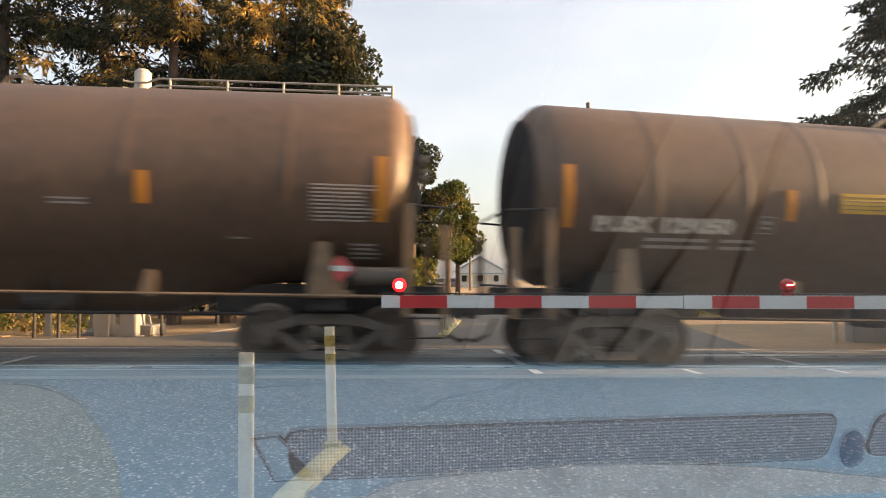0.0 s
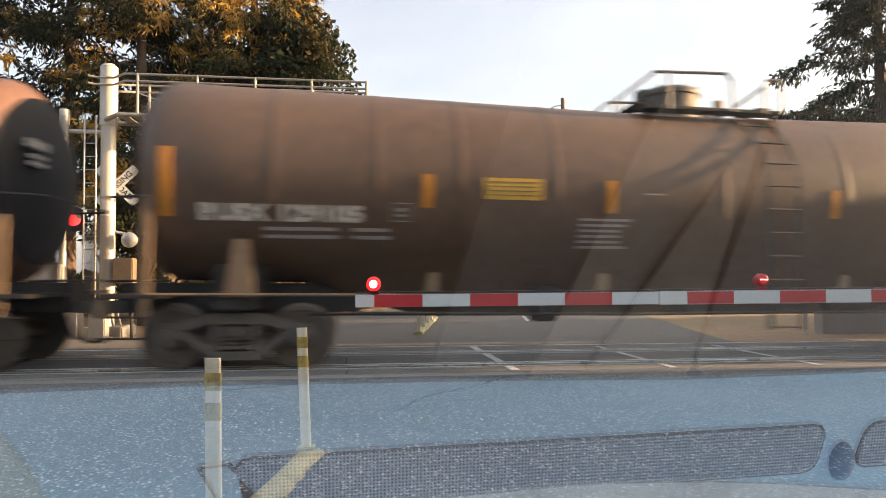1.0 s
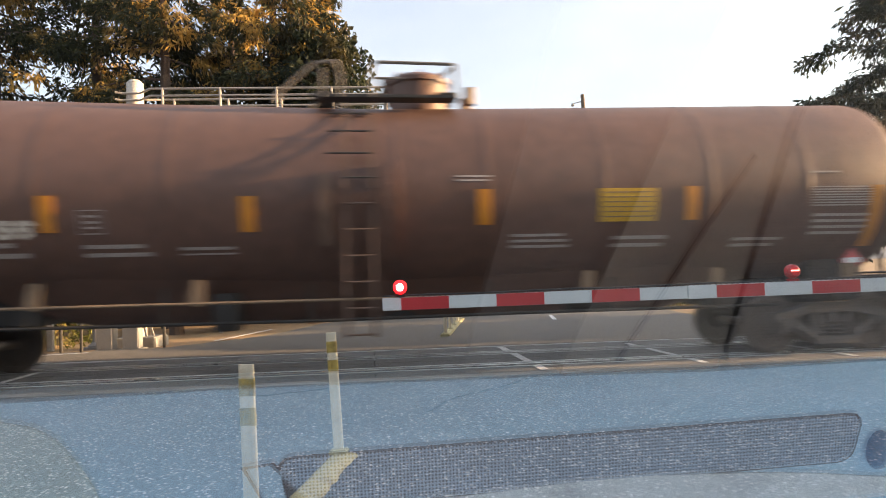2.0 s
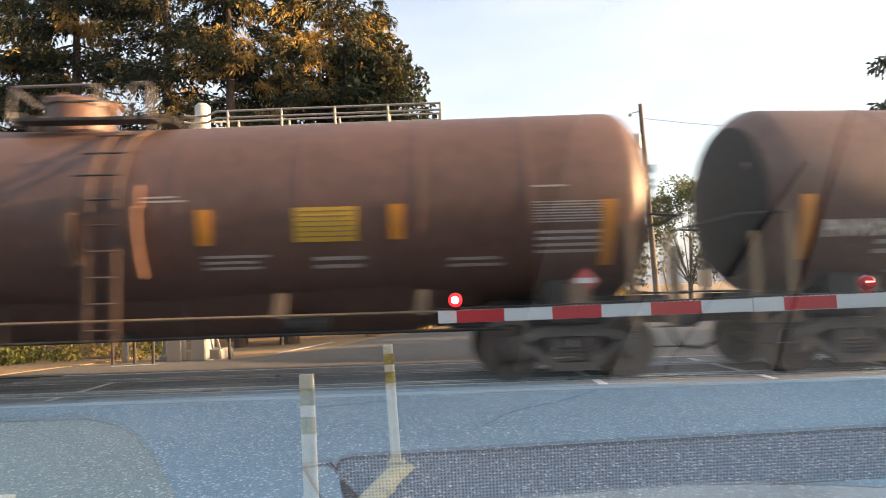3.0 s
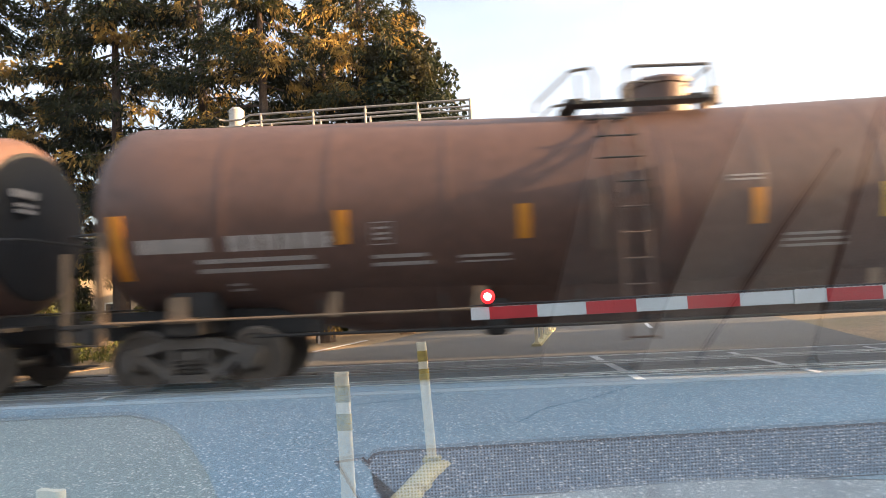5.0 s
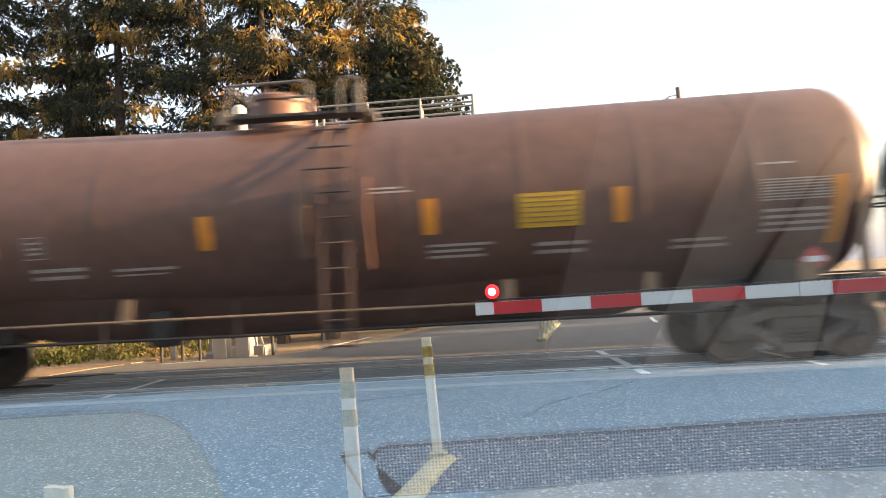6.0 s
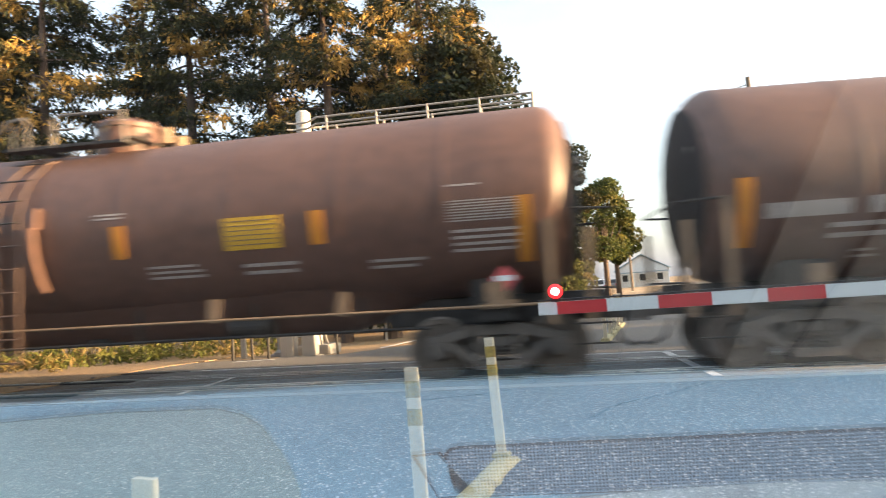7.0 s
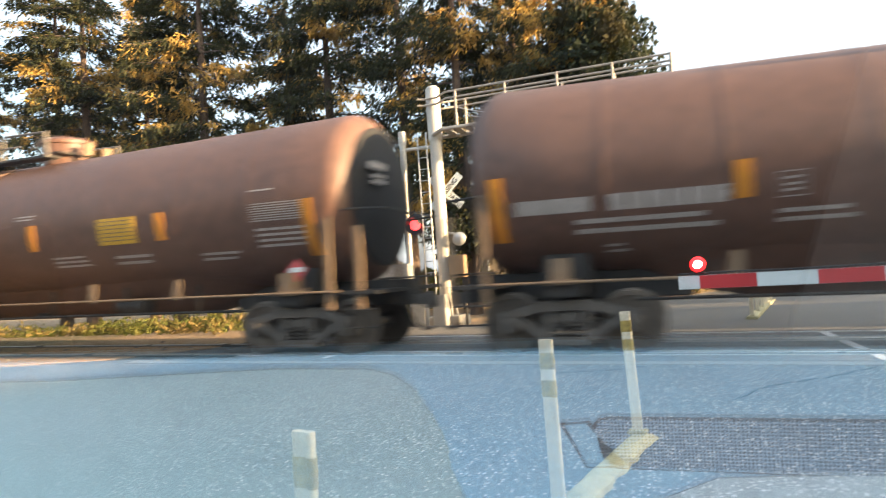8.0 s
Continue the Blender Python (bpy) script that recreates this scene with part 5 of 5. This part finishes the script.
# ---- houses, wall, pole, parked cars ----
def house(x, y, w, d, eave, ridge, turn, wall_m, roof_m, label, porch=False, panes=3):
    e = tagged(placed(new("house"), pose(x, y, -0.03, 0, 0, turn)), label, "house")
    bm = B()
    box(bm, -w / 2, w / 2, -d / 2, d / 2, 0, eave)
    a = [bm.verts.new(v) for v in ((-w / 2, -d / 2, eave), (w / 2, -d / 2, eave), (0, -d / 2, ridge - 0.1))]
    b = [bm.verts.new(v) for v in ((-w / 2, d / 2, eave), (w / 2, d / 2, eave), (0, d / 2, ridge - 0.1))]
    bm.faces.new(a)
    bm.faces.new(b[::-1])
    part("wall", bm, wall_m, e)
    for s in (-1, 1):
        bm = B()
        q = [(s * (w / 2 + 0.35), eave - 0.12), (0, ridge), (0, ridge + 0.14), (s * (w / 2 + 0.35), eave + 0.02)]
        p = [[bm.verts.new((px, yy, pz)) for px, pz in q] for yy in (-d / 2 - 0.4, d / 2 + 0.4)]
        bm.faces.new(p[0])
        bm.faces.new(p[1][::-1])
        for i in range(4):
            bm.faces.new((p[0][i], p[1][i], p[1][(i + 1) % 4], p[0][(i + 1) % 4]))
        part("roof", bm, roof_m, e)
    for k in range(panes):
        px = (k + 0.5) / panes * w - w / 2
        bm = B()
        box(bm, px - 0.55, px + 0.55, -d / 2 - 0.05, -d / 2 + 0.02, 0.9, 2.2, 0.01)
        win = part("window", bm, M_WHITE, e)
        bm = B()
        box(bm, px - 0.45, px + 0.45, -d / 2 - 0.07, -d / 2 - 0.03, 1.0, 2.1)
        part("pane", bm, M_PANE, win)
    if porch:
        bm = B()
        box(bm, -w / 2, w / 2, -d / 2 - 1.8, -d / 2 - 0.45, 2.35, 2.5)
        part("porch_roof", bm, roof_m, e)
        for k in range(4):
            bm = B()
            px = -w / 2 + 0.15 + k * (w - 0.3) / 3
            box(bm, px - 0.07, px + 0.07, -d / 2 - 1.75, -d / 2 - 1.61, 0, 2.36)
            part("porch_post", bm, M_WHITE, e)
    return e


house(20.5, 112, 8.5, 8, 2.9, 5.4, -10, M_WALL_PALE, M_ROOF_BLUE, "small pale house with blue-grey roof and porch", True)
house(-25.5, 47, 9, 8, 2.6, 5.2, 14, M_WALL_TAN, M_ROOF_DARK, "tan house with a dark gabled roof behind the trees")
house(-8.6, 41, 7, 7, 2.6, 4.8, 5, M_WALL_TAN, M_ROOF_DARK, "low tan house seen between the trunks")
# the next three are added out of view to keep sun off the road
house(27, -8.0, 8, 15, 6.0, 9.5, 90, M_WALL_PALE, M_ROOF_DARK, "unseen tall pale house added to shade the near road")
house(24.5, 2.05, 5.0, 11.6, 3.6, 4.6, 0, M_WALL_TAN, M_ROOF_DARK, "unseen tan garage added to shade the near road", panes=2)
house(31, -22, 8, 15, 6.0, 9.5, 90, M_WALL_TAN, M_ROOF_DARK, "unseen tan house added farther along to shade the near road")

bm = B()
box(bm, 11.6, 17.5, 13.6, 13.9, -0.45, 0.55, 0.02)
thing("low_wall", bm, M_BLOCK, "low grey block wall on the far corner", "wall", kind="structure")
bm = B()
rod(bm, (11.2, 13.7, -0.3), (11.2, 13.7, 0.68), 0.06, 12)
thing("bollard", bm, M_POST, "white bollard by the low wall", "bollard", smooth=True)

pole = tagged(placed(new("utility_pole"), pose(12.6, 33.5, 0, 0, -0.8, 0)), "weathered wooden utility pole with transformer and wires", "utility pole")
bm = B()
rod(bm, (0, 0, -0.1), (0, 0, 11.4), 0.17, 12, 0.11)
part("pole", bm, M_POLE, pole, smooth=True)
bm = B()
rod(bm, (-0.32, 0.0, 8.9), (-0.32, 0.0, 9.7), 0.2, 14)
part("transformer", bm, M_GALV, pole, smooth=True)
bm = B()
tube(bm, [(-0.6, 0, 10.9), (-0.1, 0, 11.0), (0.05, 0, 11.1)], 0.03, 6)
bmesh.ops.create_icosphere(bm, subdivisions=2, radius=0.1, matrix=Matrix.Translation((-0.62, 0, 10.82)))
part("lamp_arm", bm, M_GALV, pole)
bm = B()
tube(bm, [(s * 30, s * -1.5, 10.6 - 2.6 * 4 * s * (1 - s) * 0.4 - 1.5 * s) for s in [k / 12 for k in range(13)]], 0.012, 5)
part("wire", bm, M_DARKMETAL, pole)
for dx in (0.25, 0.5):
    bm = B()
    rod(bm, (dx * 2.4, -0.3, 0), (dx * 1.5, -0.2, 2.3), 0.045, 8)
    part("guy_guard", bm, M_YELLOW, pole, "yellow plastic guy guard")
pole2 = tagged(placed(new("utility_pole"), pose(12.5, 75, 0)), "distant wooden utility pole with crossarms", "utility pole")
bm = B()
rod(bm, (0, 0, -0.1), (0, 0, 11.5), 0.16, 10, 0.11)
part("pole", bm, M_POLE, pole2)
bm = B()
box(bm, -1.2, 1.2, -0.06, 0.06, 10.6, 10.75)
box(bm, -0.9, 0.9, -0.06, 0.06, 9.7, 9.82)
part("crossarm", bm, M_POLE, pole2)

sign = tagged(placed(new("road_sign"), pose(14.4, 31.5, 0)), "back of a grey metal road sign on a post", "road sign")
bm = B()
box(bm, -0.38, 0.38, -0.01, 0.01, 1.1, 1.95, 0.006)
part("sign_panel", bm, M_GALV, sign)
bm = B()
box(bm, -0.035, 0.035, 0.012, 0.06, -0.05, 1.9)
part("post", bm, M_GALV, sign)


def parked_car(x, y, turn, paint, label):
    e = tagged(placed(new("parked_car"), pose(x, y, 0, 0, 0, turn)), label, "car")
    prof = [(-2.2, 0.35), (-2.25, 0.8), (-2.1, 1.0), (-1.75, 1.5), (-0.2, 1.55), (0.7, 1.05), (1.9, 0.95), (2.2, 0.75), (2.2, 0.35)]
    bm = B()
    p = [[bm.verts.new((sx * (0.9 if z < 1.1 else 0.72), yy, z)) for yy, z in prof] for sx in (-1, 1)]
    bm.faces.new(p[0])
    bm.faces.new(p[1][::-1])
    for i in range(len(prof)):
        j = (i + 1) % len(prof)
        bm.faces.new((p[0][j], p[0][i], p[1][i], p[1][j]))
    part("body", bm, paint, e)
    bm = B()
    q = [bm.verts.new(v) for v in ((-0.66, -2.10, 1.06), (0.66, -2.10, 1.06), (0.62, -1.80, 1.45), (-0.62, -1.80, 1.45))]
    w = [bm.verts.new(v.co + Vector((0, 0.03, 0))) for v in q]
    bm.faces.new(q)
    bm.faces.new(w[::-1])
    for i in range(4):
        bm.faces.new((q[i], w[i], w[(i + 1) % 4], q[(i + 1) % 4]))
    part("rear_window", bm, M_PANE, e)
    for sx in (-1, 1):
        bm = B()
        box(bm, sx * 0.78 - 0.12, sx * 0.78 + 0.12, -2.28, -2.2, 0.75, 0.95, 0.02)
        part("tail_light", bm, M_LENS, e)
        for yy in (-1.35, 1.35):
            bm = B()
            rod(bm, (sx * 0.75, yy, 0.32), (sx * 0.95, yy, 0.32), 0.32, 18)
            part("wheel", bm, M_RUBBER, e)


parked_car(7.3, 63, -13, M_CAR, "white car standing on the road beyond the crossing")
parked_car(11.4, 84, -13, M_CAR_DARK, "grey car standing on the distant road")


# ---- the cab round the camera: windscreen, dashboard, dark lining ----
# blue of sky light on grey vinyl, put into the dash's base colours
M_DASH = mat("sky_tinted_dash_vinyl", (0.42, 0.76, 1.0), 0.7, vary=0.08, scale=8, fine=300, bump=0.1)
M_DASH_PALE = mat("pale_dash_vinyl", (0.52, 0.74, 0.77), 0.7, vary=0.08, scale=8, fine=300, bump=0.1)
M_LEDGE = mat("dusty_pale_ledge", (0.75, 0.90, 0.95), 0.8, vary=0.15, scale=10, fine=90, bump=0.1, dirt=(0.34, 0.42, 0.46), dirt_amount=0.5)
M_LINING = mat("dark_cab_lining", (0.025, 0.025, 0.027), 0.9, vary=0.2, scale=6)
M_RIM = mat("vent_rim_plastic", (0.045, 0.06, 0.08), 0.7, vary=0.15, scale=8, fine=200)
M_SENSOR = mat("dark_blue_sensor_lens", (0.07, 0.24, 0.45), 0.3, vary=0.1, bump=0.0)

M_TRIM = mat("brown_grey_trim", (0.17, 0.155, 0.13), 0.7, vary=0.1, scale=8, fine=200)

M_VEIL_PANEL = mat("dark_grey_veil_vinyl", (0.055, 0.052, 0.048), 0.75, vary=0.12, scale=6, fine=200)


def perforated(name, color, hole, pitch):
    m = mat(name, color, 0.75, vary=0.1, scale=10, fine=200, bump=0.0)
    n, l = m.node_tree.nodes, m.node_tree.links
    tc = n.new("ShaderNodeTexCoord")
    v = n.new("ShaderNodeTexVoronoi")
    v.inputs["Scale"].default_value, v.inputs["Randomness"].default_value = 1 / pitch, 0.12
    l.new(tc.outputs["Object"], v.inputs["Vector"])
    r = n.new("ShaderNodeMapRange")
    r.inputs["From Min"].default_value, r.inputs["From Max"].default_value = 0.30, 0.42
    l.new(v.outputs["Distance"], r.inputs["Value"])
    b = n["Principled BSDF"]
    src = b.inputs["Base Color"].links[0].from_socket
    mx = n.new("ShaderNodeMixRGB")
    mx.inputs[1].default_value = (*hole, 1)
    l.new(r.outputs[0], mx.inputs[0])
    l.new(src, mx.inputs[2])
    l.new(mx.outputs[0], b.inputs["Base Color"])
    return m


M_GRILLE = perforated("perforated_vent_mesh", (0.33, 0.50, 0.66), (0.05, 0.08, 0.11), 0.0055)
M_SPEAKER = perforated("dark_speaker_mesh", (0.13, 0.125, 0.12), (0.03, 0.03, 0.03), 0.0055)

glass = bpy.data.materials.new("windscreen_glass")
glass.use_nodes = True
gn, gl = glass.node_tree.nodes, glass.node_tree.links
gn.remove(gn["Principled BSDF"])
clear, shine, blend = gn.new("ShaderNodeBsdfTransparent"), gn.new("ShaderNodeBsdfGlossy"), gn.new("ShaderNodeMixShader")
clear.inputs["Color"].default_value = (0.985, 0.99, 0.985, 1)
shine.inputs["Roughness"].default_value = 0.0
facing = gn.new("ShaderNodeLayerWeight")
facing.inputs["Blend"].default_value = 0.5
power, scale_, base_ = gn.new("ShaderNodeMath"), gn.new("ShaderNodeMath"), gn.new("ShaderNodeMath")
power.operation, scale_.operation, base_.operation = "POWER", "MULTIPLY", "ADD"
power.inputs[1].default_value, scale_.inputs[1].default_value, base_.inputs[1].default_value = 4.0, 0.82, 0.188
gl.new(facing.outputs["Facing"], power.inputs[0])
gl.new(power.outputs[0], scale_.inputs[0])
gl.new(scale_.outputs[0], base_.inputs[0])
gl.new(base_.outputs[0], blend.inputs[0])
gl.new(clear.outputs[0], blend.inputs[1])
gl.new(shine.outputs[0], blend.inputs[2])
gl.new(blend.outputs[0], gn["Material Output"].inputs["Surface"])

cab = tagged(new("truck_cab"), "dark cab of a standing truck with blue-tinted dashboard and windscreen", "truck cab")
SLOPE = math.tan(radians(40))


def screen_y(z):
    return 0.35 - (z - 1.33) / SLOPE


bm = B()
zl, zh = 0.70, 1.60
out = Vector((0, math.sin(radians(40)), math.cos(radians(40)))) * 0.003
q = [bm.verts.new(v) for v in ((-2.3, screen_y(zl), zl), (2.3, screen_y(zl), zl), (2.3, screen_y(zh), zh), (-2.3, screen_y(zh), zh))]
w = [bm.verts.new(v.co + out) for v in q]
bm.faces.new(q)
bm.faces.new(w[::-1])
for i in range(4):
    bm.faces.new((q[i], w[i], w[(i + 1) % 4], q[(i + 1) % 4]))
screen = part("windscreen", bm, glass, cab, "sloping clear windscreen glass")
DZ, DY = 0.73, 1.065


def dash_piece(name, outline, z, material, label="", thick=0.02):
    """A flat moulded piece of the dashboard; outline in (across, distance behind the glass)."""
    bm = B()
    t_ = [bm.verts.new((x, DY - d, DZ + z)) for x, d in outline]
    lo = [bm.verts.new((x, DY - d, DZ + z - thick)) for x, d in outline]
    bm.faces.new(t_)
    bm.faces.new(lo[::-1])
    for i in range(len(outline)):
        j = (i + 1) % len(outline)
        bm.faces.new((t_[i], lo[i], lo[j], t_[j]))
    return part(name, bm, material, cab, label)


def rounded(x0, x1, d0, d1, r, skew=0.0, n=5):
    pts = []
    for cx, cd, a0 in ((x1 - r, d1 - r, 0), (x0 + r, d1 - r, 90), (x0 + r, d0 + r, 180), (x1 - r, d0 + r, 270)):
        for k in range(n + 1):
            a = radians(a0 + 90 * k / n)
            px, pd = cx + r * math.cos(a), cd + r * math.sin(a)
            pts.append((px + skew * (pd - d0), pd))
    return pts


dash_piece("dash_pad", [(-2.3, 0.005), (2.3, 0.005), (2.3, 0.439), (0.537, 0.447), (0.289, 0.456), (-0.193, 0.468), (-2.3, 0.473)], 0.0, M_DASH, "vinyl dashboard top tinted with the blue of the sky", 0.06)
# added panel: its dim reflection lays a veil over the right of the glass
dash_piece("veil_panel", [(0.14, 0.476), (1.95, 0.452), (2.2, 0.452), (2.2, 1.25), (0.36, 1.25)], -0.014, M_VEIL_PANEL, "dark grey panel added to veil the glass with its reflection", 0.03)
dash_piece("dash_shoulder", [(0.289, 0.458), (0.552, 0.45), (0.648, 0.822), (0.798, 1.222), (0.653, 1.222), (0.454, 0.822)], -0.002, M_TRIM, "brown-grey trim beside the speaker", 0.05)
dash_piece("speaker_cover", [(1.325, 0.449), (1.669, 1.222), (0.822, 1.222), (0.67, 0.822), (0.58, 0.533), (0.568, 0.481), (0.571, 0.464), (0.582, 0.454), (0.6, 0.449)], 0.0, M_SPEAKER, "dark perforated speaker cover")
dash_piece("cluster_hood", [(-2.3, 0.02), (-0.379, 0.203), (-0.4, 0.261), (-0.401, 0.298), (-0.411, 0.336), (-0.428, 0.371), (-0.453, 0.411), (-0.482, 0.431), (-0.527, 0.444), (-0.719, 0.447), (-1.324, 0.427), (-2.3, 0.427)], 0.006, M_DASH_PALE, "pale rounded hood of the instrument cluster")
dash_piece("vent_rim", [(0.813, 0.336), (0.812, 0.347), (0.804, 0.356), (0.79, 0.359), (-0.126, 0.359), (-0.14, 0.356), (-0.149, 0.347), (-0.152, 0.336), (-0.147, 0.295), (-0.142, 0.283), (-0.131, 0.275), (-0.117, 0.272), (0.772, 0.272), (0.786, 0.275), (0.798, 0.283), (0.804, 0.295)], 0.0015, M_RIM, "dark rim of the windscreen vent")
dash_piece("vent_grille", [(0.808, 0.334), (0.807, 0.345), (0.8, 0.353), (0.787, 0.356), (-0.123, 0.356), (-0.136, 0.353), (-0.144, 0.345), (-0.147, 0.334), (-0.142, 0.296), (-0.138, 0.286), (-0.128, 0.278), (-0.115, 0.275), (0.77, 0.275), (0.783, 0.278), (0.794, 0.286), (0.8, 0.296)], 0.003, M_GRILLE, "perforated windscreen vent")
dash_piece("vent_rim", [(1.253, 0.336), (1.254, 0.347), (1.247, 0.356), (1.235, 0.359), (0.92, 0.359), (0.905, 0.356), (0.893, 0.347), (0.886, 0.336), (0.875, 0.298), (0.876, 0.286), (0.884, 0.278), (0.896, 0.275), (1.202, 0.275), (1.217, 0.278), (1.23, 0.286), (1.238, 0.298)], 0.0015, M_RIM)
dash_piece("vent_grille", [(1.248, 0.334), (1.249, 0.345), (1.243, 0.353), (1.231, 0.356), (0.922, 0.356), (0.908, 0.353), (0.897, 0.345), (0.89, 0.334), (0.881, 0.299), (0.881, 0.289), (0.888, 0.281), (0.9, 0.278), (1.201, 0.278), (1.214, 0.281), (1.227, 0.289), (1.234, 0.299)], 0.003, M_GRILLE)
dash_piece("vent_rim", [(-0.204, 0.347), (-0.156, 0.351), (-0.09, 0.275), (-0.167, 0.272)], 0.0015, M_RIM)
dash_piece("vent_flap", [(-0.196, 0.344), (-0.162, 0.347), (-0.101, 0.278), (-0.165, 0.275)], 0.003, M_DASH)
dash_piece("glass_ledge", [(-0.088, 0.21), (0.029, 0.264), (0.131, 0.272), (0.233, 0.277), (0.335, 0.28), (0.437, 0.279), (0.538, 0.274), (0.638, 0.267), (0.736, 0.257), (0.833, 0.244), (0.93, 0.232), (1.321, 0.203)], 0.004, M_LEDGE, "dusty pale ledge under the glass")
bm = B()
bmesh.ops.create_uvsphere(bm, u_segments=20, v_segments=10, radius=0.032, matrix=Matrix.Translation((0.849, DY - 0.289, DZ)) @ Matrix.Diagonal((0.75, 1.1, 0.5, 1)))
part("sun_sensor", bm, M_SENSOR, cab, "dark blue sensor dome", True)
bm = B()
tube(bm, [(0.377, DY - 0.473, DZ + 0.006), (0.444, DY - 0.568, DZ + 0.006), (0.516, DY - 0.676, DZ + 0.006), (0.599, DY - 0.79, DZ + 0.006)], 0.0045, 6)
part("charging_cable", bm, M_LINING, cab, "thin black cable")
bm = B()
box(bm, -2.32, 2.32, -1.3, screen_y(1.60) + 0.01, 1.605, 1.67)
part("roof_lining", bm, M_LINING, cab)
bm = B()
box(bm, -2.32, 2.32, -1.36, -1.3, 0.25, 1.7)
part("rear_wall", bm, M_LINING, cab)
for s in (-1, 1):
    bm = B()
    box(bm, s * 2.34 - 0.02, s * 2.34 + 0.02, -1.3, 0.0, 0.25, 1.61)
    part("side_panel", bm, M_LINING, cab)
    bm = B()
    box(bm, s * 2.34 - 0.02, s * 2.34 + 0.02, 0.2, 1.03, 0.25, 0.70)
    part("front_side_panel", bm, M_LINING, cab)
bm = B()
box(bm, -2.32, 2.32, -1.3, 1.10, 0.22, 0.27)
part("cab_floor", bm, M_LINING, cab)
bm = B()
box(bm, -2.32, 2.32, 1.10, 1.14, 0.25, 0.69)
part("bulkhead", bm, M_LINING, cab)
for x in (-1.9, 1.9):
    for y in (-0.9, 0.65):
        bm = B()
        rod(bm, (x - 0.1, y, 0.36), (x + 0.1, y, 0.36), 0.36, 20)
        part("wheel", bm, M_RUBBER, cab)


motions()
